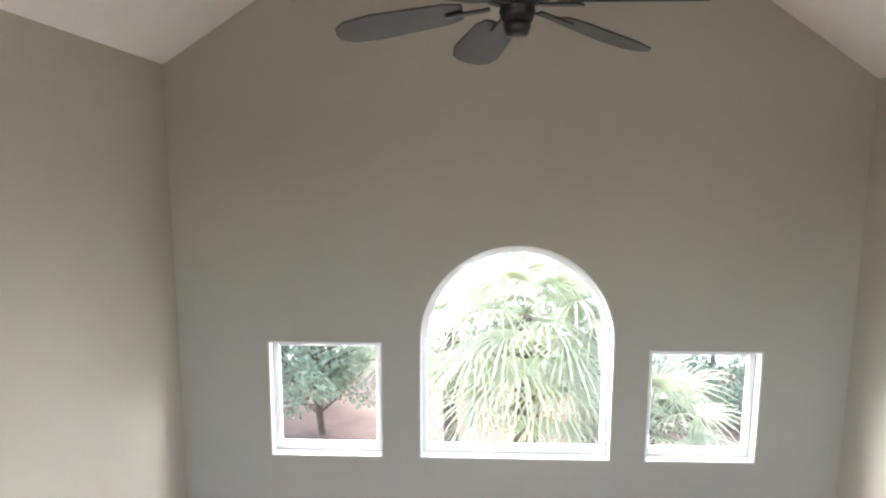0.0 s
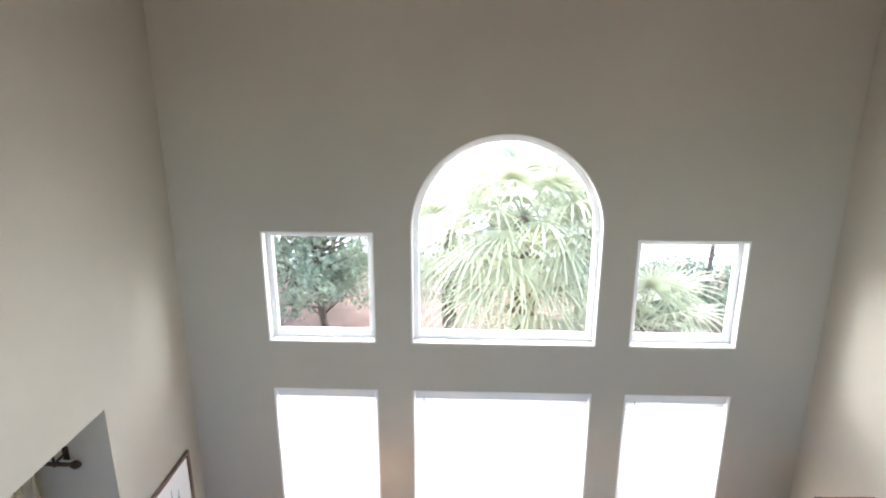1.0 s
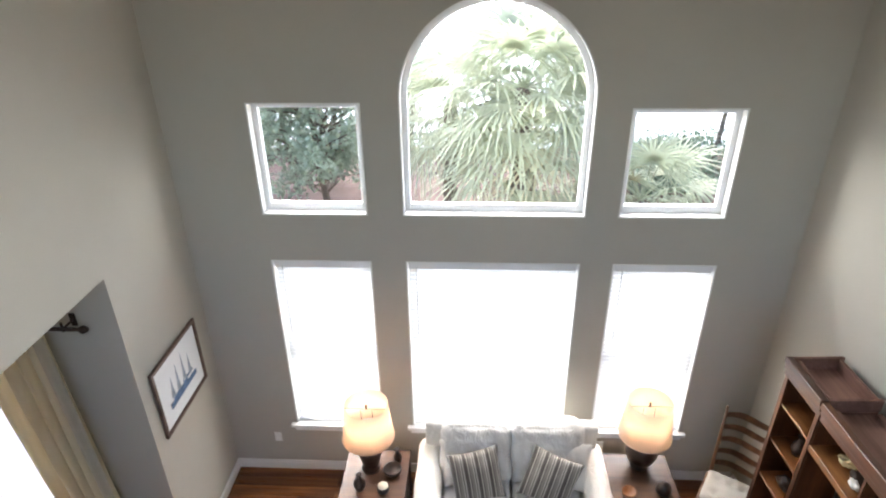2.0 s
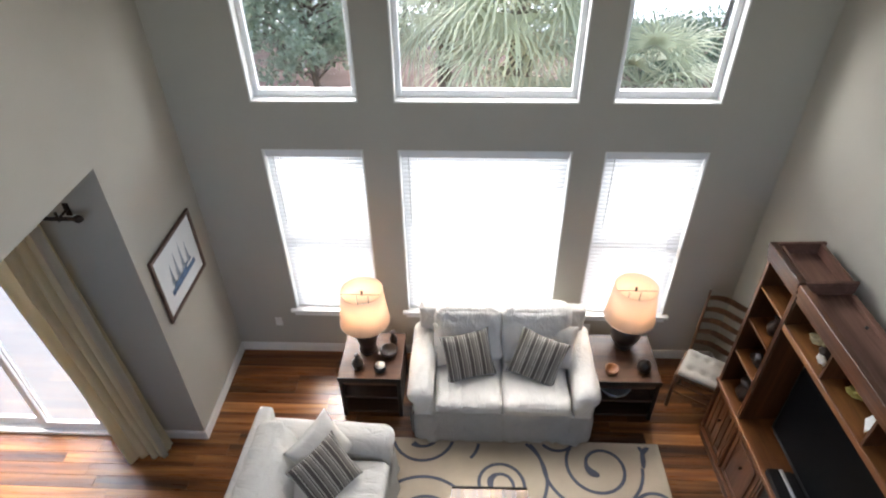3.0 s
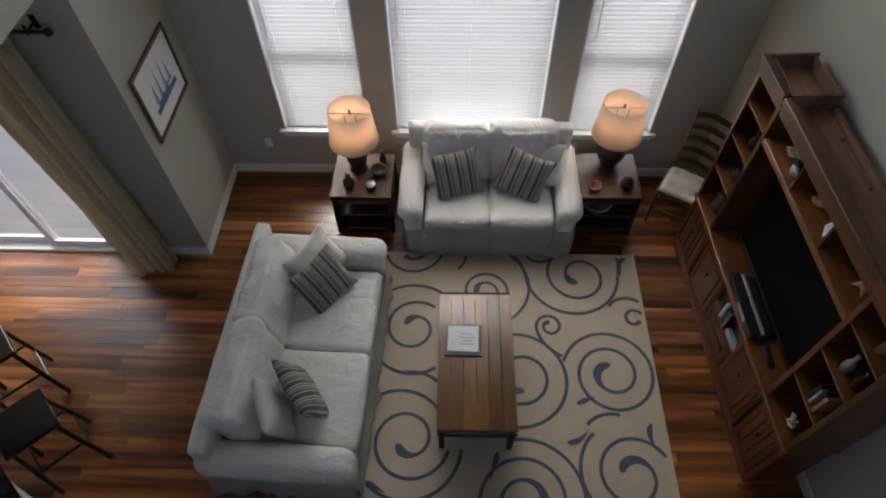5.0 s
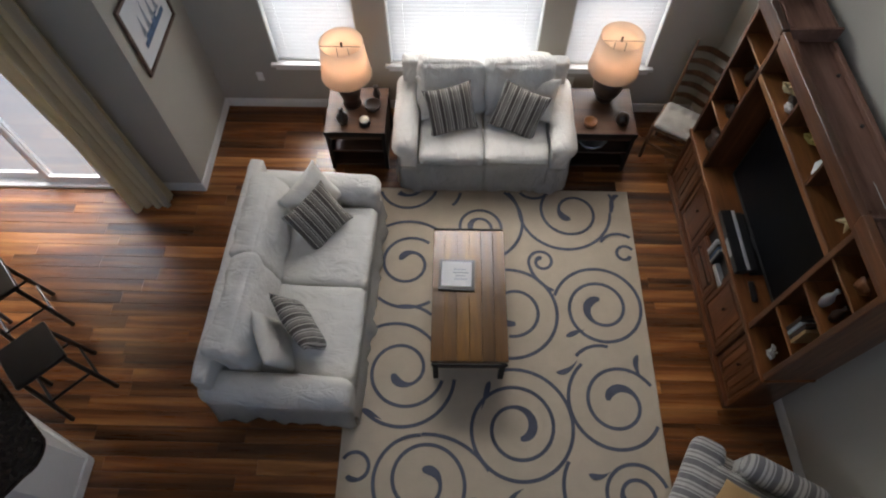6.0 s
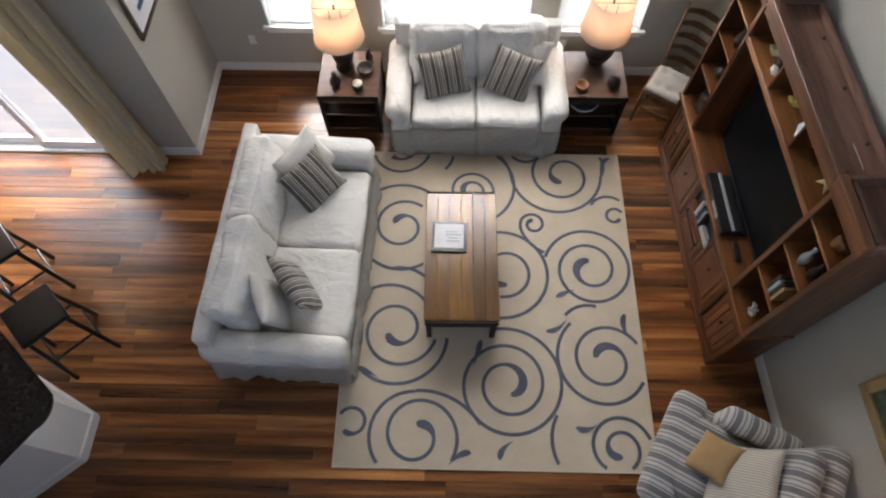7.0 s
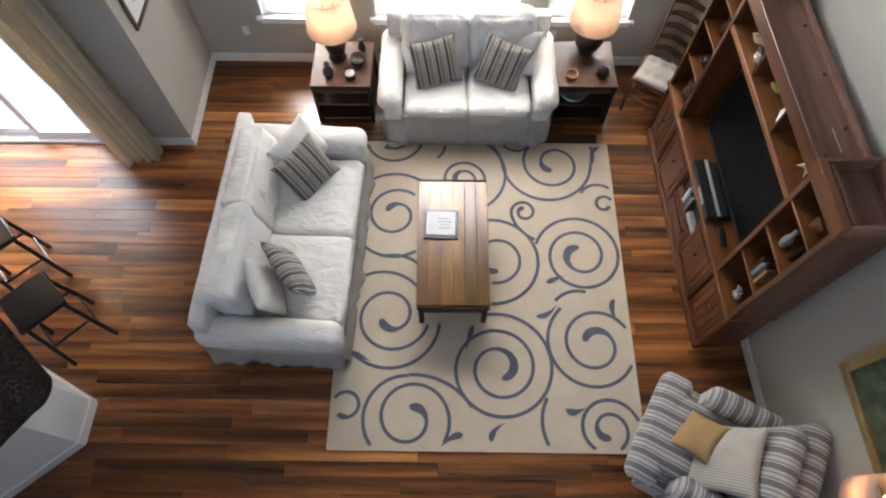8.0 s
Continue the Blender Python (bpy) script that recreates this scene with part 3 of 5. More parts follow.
# ---- seating ----
def skirt_sheet(w, d, z0, z1, seed, flare=0.02):
    """A loose cloth valance hanging round the four sides of a slipcovered seat."""
    per = 2 * (w + d)
    def fn(u, v):
        s = u * per
        if s < w:
            p, nrm = (-w / 2 + s, -d / 2), (0, -1)
        elif s < w + d:
            p, nrm = (w / 2, -d / 2 + s - w), (1, 0)
        elif s < 2 * w + d:
            p, nrm = (w / 2 - (s - w - d), d / 2), (0, 1)
        else:
            p, nrm = (-w / 2, d / 2 - (s - 2 * w - d)), (-1, 0)
        q = Vector((p[0] * 7 + seed, p[1] * 7, 0.3 * v))
        out = 0.006 + flare * (1 - v) * (0.5 + 0.8 * noise.noise(q) + 0.4 * noise.noise(q * 2.7))
        z = z0 + (z1 - z0) * v + (1 - v) * 0.035 * noise.noise(q * 1.5)
        return (p[0] + nrm[0] * out, p[1] + nrm[1] * out, max(0.004, z))
    return sheet(fn, 140, 6, 0.004)


def couch(name, label, m, w, d, arm, seats, seat_z, arm_z, back_z, cloth, seed, throw=False, category="sofa"):
    c = thing(name, label, category, m)
    inner = w - 2 * arm
    part("base", softbox(w - 0.06, d - 0.06, seat_z - 0.15, 0.04, (0, 0, 0), 0.004, seed), cloth, c, smooth=True, at=pose(0, 0, 0.02))
    part("skirt", skirt_sheet(w - 0.04, d - 0.04, 0.02, seat_z - 0.12, seed, 0.065), cloth, c, "loose hanging valance with an uneven hem", smooth=True)
    part("backrest", softbox(w - 0.08, 0.13, back_z - 0.03, 0.035, (0, 0.006, 0.004), 0.006, seed + 1), cloth, c, smooth=True, at=pose(0, d / 2 - 0.075, 0.02, 3, 0, 0))
    for s in (-1, 1):
        a = softbox(arm * 0.84, d - 0.05, arm_z - 0.09, 0.05, (0.01, 0.006, 0), 0.005, seed + 3 + s)
        join(a, softbox(arm * 1.12, d - 0.02, arm * 0.95, arm * 0.47, (0, 0, 0.012), 0.006, seed + 7 + s), pose(s * 0.02, -0.01, arm_z - arm * 0.95))
        part("armrest", a, cloth, c, "rolled slipcovered arm", smooth=True, at=pose(s * (w / 2 - arm / 2), 0, 0.02))
    for k in range(seats):
        x = -inner / 2 + inner * (k + 0.5) / seats
        part("seat_cushion", softbox(inner / seats - 0.008, d - 0.30, 0.17, 0.055, (0, 0.012, 0.032), 0.011, seed + 11 + k, n=20, sag=0.012), cloth, c, smooth=True, at=pose(x, -0.12, seat_z - 0.165))
        part("back_cushion", softbox(inner / seats + 0.015, 0.23, back_z - seat_z + 0.10, 0.055, (0.005, 0.055, 0.03), 0.026, seed + 17 + k, n=22), cloth, c, "plump back cushion with soft folds", smooth=True, at=pose(x, d / 2 - 0.335, seat_z - 0.02, -14, 0, random.uniform(-2, 2)))
        if throw:
            lap = 0.07 if k == 0 else 0.0
            def flap(u, v, x=x, lap=lap, k=k):
                px = x + (u - 0.5) * (inner / seats + (0.02 if k == 0 else -0.02))
                q = Vector((px * 6, v * 2, seed))
                return (px, -d / 2 + 0.005 - 0.022 * (1 - v) - 0.012 * noise.noise(q), 0.05 - lap * 0.5 + (seat_z - 0.09) * v + 0.014 * noise.noise(q * 2) * (1 - v))
            part("front_flap", sheet(flap, 30, 8, 0.005), cloth, c, "loose cloth flap over the seat front", smooth=True)
    return c


couch("loveseat", "white slipcovered two-seat loveseat under the window", pose(0.945, -0.60, 0), 1.66, 0.98, 0.21, 2, 0.47, 0.63, 0.94, CLOTH, 1, throw=True)
couch("sofa", "long white slipcovered sofa with loose back cushions", pose(-0.605, -2.385, 0, 0, 0, 88), 2.06, 1.17, 0.23, 2, 0.46, 0.62, 0.84, CLOTH, 4)


def scatter(label, m, s, h, material, seed, group):
    p = tagged(part("throw_pillow", pillow(s, s, h, seed), material, None, label, smooth=True, at=m), category="pillow", group=group)
    return p


LP, SP = "pillows on the loveseat", "pillows on the sofa"
scatter("plain cream linen pillow leaning on the loveseat back", pose(0.526, -0.487, 0.69, 62, 0, 12), 0.44, 0.16, CLOTH2, 1, LP)
scatter("plain cream linen pillow leaning on the loveseat back", pose(1.411, -0.499, 0.69, 62, 0, -14), 0.44, 0.16, CLOTH2, 2, LP)
scatter("dark grey and cream striped pillow on the loveseat", pose(0.626, -0.648, 0.675, 60, 0, 12) @ pose(0, 0, 0, 0, 0, 5), 0.47, 0.16, STRIPE_PILLOW, 3, LP)
scatter("dark grey and cream striped pillow on the loveseat", pose(1.267, -0.657, 0.675, 60, 0, -13) @ pose(0, 0, 0, 0, 0, -13), 0.47, 0.16, STRIPE_PILLOW, 4, LP)
scatter("plain white pillow leaning in the sofa corner", pose(-0.540, -1.690, 0.70, 62, 0, 50) @ pose(0, 0, 0, 0, 0, 12), 0.46, 0.16, CLOTH2, 5, SP)
scatter("dark grey and cream striped pillow on the sofa", pose(-0.471, -1.870, 0.66, 56, 0, 44) @ pose(0, 0, 0, 0, 0, 10), 0.46, 0.15, STRIPE_PILLOW, 6, SP)
scatter("dark grey and cream striped pillow on the sofa", pose(-0.485, -2.837, 0.675, 72, 0, 124) @ pose(0, 0, 0, 0, 0, 10), 0.51, 0.17, STRIPE_PILLOW, 7, SP)
scatter("plain white pillow leaning on the sofa arm", pose(-0.670, -2.985, 0.655, 72, 0, 110) @ pose(0, 0, 0, 0, 0, 5), 0.44, 0.18, CLOTH2, 8, SP)


def armchair(m):
    c = thing("armchair", "grey and white striped upholstered armchair with pillows", "armchair", m)
    part("base", softbox(0.84, 0.80, 0.28, 0.03, (0, 0, 0), 0.003, 3), STRIPE_CHAIR, c, smooth=True, at=pose(0, 0.03, 0.06))
    seat = softbox(0.60, 0.76, 0.17, 0.06, (0, 0.012, 0.03), 0.004, 4)
    join(seat, softbox(0.88, 0.24, 0.165, 0.07, (0, 0.012, 0.02), 0.004, 5), pose(0, -0.30, 0.002))
    part("seat_cushion", seat, STRIPE_CHAIR, c, "striped seat cushion wrapping round the arms", smooth=True, at=pose(0, -0.10, 0.31))
    for s in (-1, 1):
        a = softbox(0.17, 0.58, 0.46, 0.05, (0.01, 0, 0), 0.003, 6 + s)
        join(a, softbox(0.20, 0.60, 0.19, 0.095, (0, 0, 0.01), 0.003, 8 + s), pose(0, 0, 0.40))
        part("armrest", a, STRIPE_ARM, c, "rolled striped arm", smooth=True, at=pose(s * 0.365, 0.10, 0.03))
    part("backrest", softbox(0.88, 0.20, 0.82, 0.09, (0, 0.02, 0.01), 0.004, 11), STRIPE_CHAIR, c, smooth=True, at=pose(0, 0.38, 0.05, -8, 0, 0))
    part("back_cushion", softbox(0.62, 0.17, 0.48, 0.075, (0, 0.035, 0.01), 0.005, 12), STRIPE_CHAIR, c, smooth=True, at=pose(0, 0.22, 0.46, -14, 0, 0))
    for sx in (-0.34, 0.34):
        for sy in (-0.30, 0.34):
            part("leg", rod((sx, sy, 0), (sx, sy, 0.07), 0.022, 0.03), DARKWOOD, c)
    return c


CHAIR_M = pose(2.73, -4.16, 0, 0, 0, -119)
armchair(CHAIR_M)
scatter("cream finely ribbed pillow on the armchair", CHAIR_M @ pose(0.06, 0.02, 0.67, 50, 0, 4) @ pose(0, 0, 0, 0, 0, 4), 0.52, 0.16, RIBBED, 9, "pillows on the armchair")
scatter("small tan suede pillow on the armchair", CHAIR_M @ pose(-0.02, -0.17, 0.59, 42, 0, -6) @ pose(0, 0, 0, 0, 0, -8), 0.32, 0.13, TAN, 10, "pillows on the armchair")


# ---- tables ----
def coffee_table():
    c = thing("coffee_table", "low wooden plank coffee table with dark metal legs", "table", pose(0.812, -2.435, 0, 0, 0, 0.6))
    w, l, n = 0.61, 1.19, 6
    for k in range(n):
        a = -w / 2 + w * k / n
        part("plank", box(a + 0.0005, a + w / n - 0.0005, -l / 2, l / 2, 0.415, 0.45 + random.uniform(-0.001, 0.001), 0.0018, seg=1), TABLE, c)
    part("apron", box(-w / 2 + 0.015, w / 2 - 0.015, -l / 2 + 0.02, l / 2 - 0.02, 0.33, 0.414, 0.003, seg=1), DARKWOOD, c, "dark wooden apron")
    for s in (-1, 1):
        part("end_rail", rod((-w / 2 + 0.005, s * (l / 2 + 0.022), 0.425), (w / 2 - 0.005, s * (l / 2 + 0.022), 0.425), 0.011), IRON, c, "dark metal end rail")
        for t in (-1, 1):
            part("leg", box(t * (w / 2 - 0.035) - 0.022, t * (w / 2 - 0.035) + 0.022, s * (l / 2 - 0.02) - 0.022, s * (l / 2 - 0.02) + 0.022, 0, 0.413, 0.003, seg=1), IRON, c)
    part("shelf", box(-w / 2 + 0.05, w / 2 - 0.05, -l / 2 + 0.06, l / 2 - 0.06, 0.10, 0.125, 0.003, seg=1), DARKWOOD, c)


coffee_table()


def folder():
    f = thing("guest_folder", "dark framed folder with a white printed sheet, on the coffee table", "folder", pose(0.71, -2.285, 0.4512, 0, 0, -1))
    part("cover", box(-0.15, 0.15, -0.145, 0.145, 0, 0.014, 0.003), BLACK, f)
    part("sheet", box(-0.130, 0.122, -0.105, 0.128, 0.0145, 0.016), PAPER, f, "white sheet under plastic")
    for k, (x, y, w) in enumerate(((0.02, 0.05, 0.10), (0.03, 0.02, 0.13), (0.03, -0.01, 0.08), (0.03, -0.04, 0.11))):
        part("print_bar", box(x - w / 2, x + w / 2, y - 0.006, y + 0.006, 0.0163, 0.0168), INKGREY, f)


folder()


def end_table(m, label):
    c = thing("end_table", label, "side table", m, "end tables beside the loveseat")
    w, d, h = 0.58, 0.58, 0.56
    part("tabletop", box(-w / 2, w / 2, -d / 2, d / 2, h - 0.035, h, 0.004), ENDTOP, c)
    for a in (-1, 1):
        part("edge_band", box(-w / 2 - 0.004, w / 2 + 0.004, a * (d / 2 + 0.002) - 0.004, a * (d / 2 + 0.002) + 0.004, h - 0.055, h + 0.003, 0.001, seg=1), IRON, c)
        part("apron", box(-w / 2 + 0.03, w / 2 - 0.03, a * (d / 2 - 0.03) - 0.01, a * (d / 2 - 0.03) + 0.01, h - 0.12, h - 0.037), DARKWOOD, c)
        for b in (-1, 1):
            part("leg", box(a * (w / 2 - 0.02) - 0.018, a * (w / 2 - 0.02) + 0.018, b * (d / 2 - 0.02) - 0.018, b * (d / 2 - 0.02) + 0.018, 0, h - 0.056, 0.003, seg=1), IRON, c)
    part("shelf", box(-w / 2 + 0.01, w / 2 - 0.01, -d / 2 + 0.01, d / 2 - 0.01, 0.26, 0.285, 0.003, seg=1), DARKWOOD, c, "dark lower shelf")
    part("back_panel", box(-w / 2 + 0.04, w / 2 - 0.04, d / 2 - 0.035, d / 2 - 0.02, 0.286, h - 0.125), DARKWOOD, c)
    part("bottom_shelf", box(-w / 2 + 0.01, w / 2 - 0.01, -d / 2 + 0.01, d / 2 - 0.01, 0.05, 0.075, 0.003, seg=1), DARKWOOD, c)
    for a in (-1, 1):
        part("side_panel", box(a * (w / 2 - 0.022) - 0.006, a * (w / 2 - 0.022) + 0.006, -d / 2 + 0.042, d / 2 - 0.042, 0.076, h - 0.125), DARKWOOD, c)
    return c


end_table(pose(-0.285, -0.56, 0), "square wood-topped end table with a dark iron frame")
end_table(pose(2.095, -0.53, 0), "square wood-topped end table with a dark iron frame")


def table_lamp(m, label, power, base):
    c = thing("table_lamp", label, "lamp", m, "table lamps on the end tables")
    if base == "jar":
        prof = [(0.001, 0), (0.075, 0), (0.08, 0.02), (0.06, 0.035), (0.115, 0.09), (0.142, 0.17), (0.128, 0.25), (0.07, 0.31), (0.035, 0.31), (0.03, 0.34), (0.001, 0.34)]
    else:
        prof = [(0.001, 0), (0.085, 0), (0.088, 0.02), (0.07, 0.04), (0.085, 0.10), (0.105, 0.18), (0.095, 0.25), (0.05, 0.30), (0.03, 0.32), (0.001, 0.34)]
    part("base", lathe(prof), CERAMIC, c, "dark brown turned ceramic base", smooth=True)
    part("stem", rod((0, 0, 0.33), (0, 0, 0.55), 0.008), BRONZE, c)
    sh = lathe([(0.230, 0.385), (0.188, 0.75)], 40)
    for f in [f for f in sh.faces if len(f.verts) > 4]:
        sh.faces.remove(f)
    bmesh.ops.solidify(sh, geom=sh.faces[:], thickness=0.003)
    shade = part("shade", sh, SHADE, c, "tapered drum shade of cream linen, lit", smooth=True)
    for z, r in ((0.385, 0.231), (0.75, 0.189)):
        t = bmesh.new()
        for k in range(40):
            a, b = 2 * math.pi * k / 40, 2 * math.pi * (k + 1) / 40
            rod((r * math.cos(a), r * math.sin(a), z), (r * math.cos(b), r * math.sin(b), z), 0.004, n=6, bm=t)
        part("rim", t, SHADE, shade)
    part("bulb", lathe([(0.001, 0.46), (0.02, 0.47), (0.032, 0.51), (0.026, 0.55), (0.001, 0.57)], 16), BULB, c, "lit frosted bulb", smooth=True)
    part("harp", rod((-0.05, 0, 0.50), (-0.05, 0, 0.68), 0.003, n=6, bm=rod((0.05, 0, 0.50), (0.05, 0, 0.68), 0.003, n=6, bm=rod((-0.193, 0, 0.70), (0.193, 0, 0.70), 0.003, n=6))), BRONZE, c)
    part("finial", lathe([(0.001, 0.69), (0.012, 0.70), (0.008, 0.72), (0.012, 0.735), (0.001, 0.75)], 12), BRONZE, c, smooth=True)
    lamp("bulb_light", "POINT", m @ pose(0, 0, 0.585), power, (1.0, 0.60, 0.36), r=0.045)
    return c


table_lamp(pose(-0.335, -0.48, 0.563), "lit table lamp with a cream shade and dark base", BULBW, "urn")
table_lamp(pose(2.115, -0.365, 0.563), "lit table lamp with a cream shade and round dark base", BULBW * 0.55, "jar")


def small(name, label, category, bm, material, m, smooth=True):
    return tagged(part(name, bm, material, None, label, smooth, at=m), category=category)


def vase(h, r, neck):
    return lathe([(0.001, 0), (r * 0.7, 0), (r, h * 0.3), (r * 0.9, h * 0.5), (neck, h * 0.72), (neck * 0.9, h * 0.9), (neck * 1.3, h), (0.001, h)], 20)


small("bottle_vase", "small dark ceramic bottle vase on the end table", "vase", vase(0.17, 0.055, 0.02), CERAMIC, pose(-0.40, -0.72, 0.563))
small("carved_figurine", "dark carved wooden figurine on the end table", "ornament", vase(0.15, 0.04, 0.022), CERAMIC, pose(-0.10, -0.40, 0.563))
small("carved_bowl", "dark carved bowl on the end table", "bowl", lathe([(0.001, 0), (0.05, 0), (0.075, 0.03), (0.085, 0.06), (0.075, 0.06), (0.06, 0.03), (0.001, 0.012)], 24), CERAMIC, pose(-0.13, -0.54, 0.563))


def candle():
    c = thing("jar_candle", "white candle in a low dark jar, on the end table", "candle", pose(-0.19, -0.74, 0.563))
    part("jar", lathe([(0.001, 0), (0.048, 0), (0.052, 0.01), (0.052, 0.06), (0.046, 0.06), (0.046, 0.02), (0.001, 0.018)], 24), BLACK, c, smooth=True)
    part("wax", lathe([(0.001, 0.02), (0.045, 0.02), (0.045, 0.066), (0.001, 0.068)], 24), WAX, c, smooth=True)


candle()
small("round_ornament", "dark brown round ornament on the end table", "ornament", lathe([(0.001, 0), (0.04, 0), (0.065, 0.04), (0.055, 0.09), (0.03, 0.12), (0.001, 0.13)], 20), CERAMIC, pose(2.245, -0.68, 0.563))
small("amber_dish", "small amber wooden dish on the end table", "dish", lathe([(0.001, 0), (0.05, 0), (0.06, 0.02), (0.065, 0.045), (0.055, 0.045), (0.04, 0.015), (0.001, 0.012)], 20), HUTCHL, pose(1.95, -0.70, 0.563))


def cut_bowl():
    bm = lathe([(0.001, 0), (0.06, 0), (0.10, 0.03), (0.145, 0.10), (0.15, 0.12), (0.14, 0.12), (0.095, 0.04), (0.05, 0.012), (0.001, 0.01)], 36)
    for v in bm.verts:
        r = v.co.xy.length
        if r > 0.08:
            v.co.xy *= 1 + 0.03 * math.cos(12 * math.atan2(v.co.y, v.co.x))
    return small("glass_bowl", "fluted clear glass bowl on the lower shelf", "bowl", bm, CRYSTAL, pose(2.005, -0.71, 0.286))


cut_bowl()


# ---- rug ----
def ribbon(bm, pts, widths, z):
    left, right = [], []
    for i, p in enumerate(pts):
        a, b = pts[max(i - 1, 0)], pts[min(i + 1, len(pts) - 1)]
        d = Vector((b[0] - a[0], b[1] - a[1], 0)).normalized()
        n = Vector((-d.y, d.x, 0)) * widths[i] / 2
        left.append(bm.verts.new((p[0] + n.x, p[1] + n.y, z)))
        right.append(bm.verts.new((p[0] - n.x, p[1] - n.y, z)))
    for i in range(len(pts) - 1):
        f = bm.faces.new((left[i], right[i], right[i + 1], left[i + 1]))
        f.normal_update()
        if f.normal.z < 0:
            f.normal_flip()


RX0, RX1, RY0, RY1 = -0.19, 2.385, -4.115, -1.09
rug = thing("area_rug", "cream area rug with blue-grey scrolling spirals", "rug", pose(0, 0, 0))
part("rug_body", box(RX0, RX1, RY0, RY1, 0.001, 0.012, 0.004), RUG, rug)
for x0, x1, y0, y1 in ((RX0 - 0.004, RX0 + 0.008, RY0, RY1), (RX1 - 0.008, RX1 + 0.004, RY0, RY1), (RX0, RX1, RY0 - 0.004, RY0 + 0.008), (RX0, RX1, RY1 - 0.008, RY1 + 0.004)):
    part("binding", box(x0, x1, y0, y1, 0.001, 0.0145, 0.003, seg=1), RUG, rug)


def clip_to_rug(pts, widths):
    runs, run = [], []
    for p, w in zip(pts, widths):
        if RX0 + 0.012 + w / 2 < p[0] < RX1 - 0.012 - w / 2 and RY0 + 0.012 + w / 2 < p[1] < RY1 - 0.012 - w / 2:
            run.append((p, w))
        elif run:
            runs.append(run)
            run = []
    return [r for r in runs + [run] if len(r) > 2]


INLAYS = []


def inlay(pts, widths):
    bm = bmesh.new()
    INLAYS.append(1)
    for run in clip_to_rug(pts, widths):
        ribbon(bm, [p for p, w in run], [w for p, w in run], 0.0142 + 0.00012 * len(INLAYS))
    part("scroll", bm, SCROLL, rug)


def scroll(cx, cy, r, start, way, turns, keep):
    """A spiral that winds in from radius r to a share of it, with a swollen end."""
    n = int(60 * turns)
    pts, widths = [], []
    for i in range(n + 1):
        u = i / n
        a = radians(start) + way * u * turns * 2 * math.pi
        q = r * (1 - (1 - keep) * u ** 1.05)
        pts.append((cx + q * math.cos(a), cy + q * math.sin(a)))
        bulb = max(0.0, (u - 0.80) / 0.20)
        widths.append(0.030 + min(r, 0.36) * 0.17 * math.sin(math.pi * min(1, bulb)) ** 0.8 * bulb ** 0.5 if bulb < 1 else 0.002)
    inlay(pts, widths)


def arc(cx, cy, r, a0, a1):
    n = max(8, int(abs(a1 - a0) / 5))
    angles = [radians(a0 + (a1 - a0) * i / n) for i in range(n + 1)]
    inlay([(cx + r * math.cos(a), cy + r * math.sin(a)) for a in angles], [0.030] * (n + 1))


def curve3(a, b, c, n=20):
    return [tuple((1 - t) ** 2 * a[k] + 2 * t * (1 - t) * (2 * b[k] - (a[k] + c[k]) / 2) + t * t * c[k] for k in (0, 1)) for t in [i / n for i in range(n + 1)]]


def leaf(a, b, c):
    pts = curve3(a, b, c)
    inlay(pts, [0.003 + 0.055 * math.sin(math.pi * (i / 20) ** 0.75) * (1 - i / 40) for i in range(21)])


scroll(2.00, -2.36, 0.419, 164, -1, 2.2, 0.2)
scroll(2.06, -3.21, 0.430, 130, 1, 2.1, 0.2)
scroll(2.10, -3.93, 0.268, -8, 1, 1.8, 0.22)
scroll(1.22, -3.43, 0.490, 104, -1, 2.5, 0.18)
scroll(0.47, -3.86, 0.342, -34, 1, 1.35, 0.25)
scroll(-0.06, -3.76, 0.116, 156, -1, 0.8, 0.8)
scroll(0.27, -2.97, 0.342, -14, -1, 1.4, 0.25)
scroll(0.26, -1.94, 0.284, 49, 1, 1.3, 0.28)
scroll(1.22, -2.40, 0.249, -101, 1, 1.05, 0.5)
scroll(0.91, -1.54, 0.224, -11, 1, 1.6, 0.3)
scroll(1.82, -1.34, 0.315, 132, 1, 1.35, 0.25)
scroll(1.50, -1.90, 0.124, -165, -1, 1.3, 0.3)
scroll(2.28, -1.80, 0.091, -7, 1, 0.95, 0.6)
scroll(0.19, -1.04, 0.315, -9, -1, 1.5, 0.3)
arc(0.44, -3.86, 0.354, -132, -271)
arc(0.49, -4.09, 0.593, 94, 33)
arc(0.27, -3.01, 0.435, -135, -4)
arc(0.19, -2.95, 0.401, 131, 33)
arc(0.25, -1.94, 0.454, 135, 42)
arc(0.26, -1.99, 0.403, -135, -58)
arc(0.27, -2.71, 0.334, 107, 48)
arc(1.18, -2.42, 0.427, 102, -92)
arc(0.89, -1.47, 0.445, 61, -59)
arc(1.75, -1.32, 0.443, -175, -3)
arc(0.90, -1.40, 0.410, 67, 6)
arc(1.74, -1.86, 0.369, -169, -114)
arc(2.23, -1.77, 0.186, 151, 10)
arc(1.95, -2.99, 0.275, 140, 75)
arc(1.46, -1.02, 0.170, -167, -21)
arc(0.49, -1.11, 0.245, -47, 20)
arc(1.96, -3.88, 0.400, -148, -210)
arc(1.99, -1.23, 0.238, -28, 26)
leaf((1.67, -2.64), (1.75, -2.60), (1.84, -2.57))
leaf((1.56, -2.96), (1.66, -2.94), (1.75, -2.85))
leaf((2.27, -2.79), (2.24, -2.89), (2.28, -3.02))
leaf((1.76, -3.77), (1.84, -3.79), (1.93, -3.75))
leaf((1.14, -4.04), (1.16, -3.96), (1.25, -3.89))
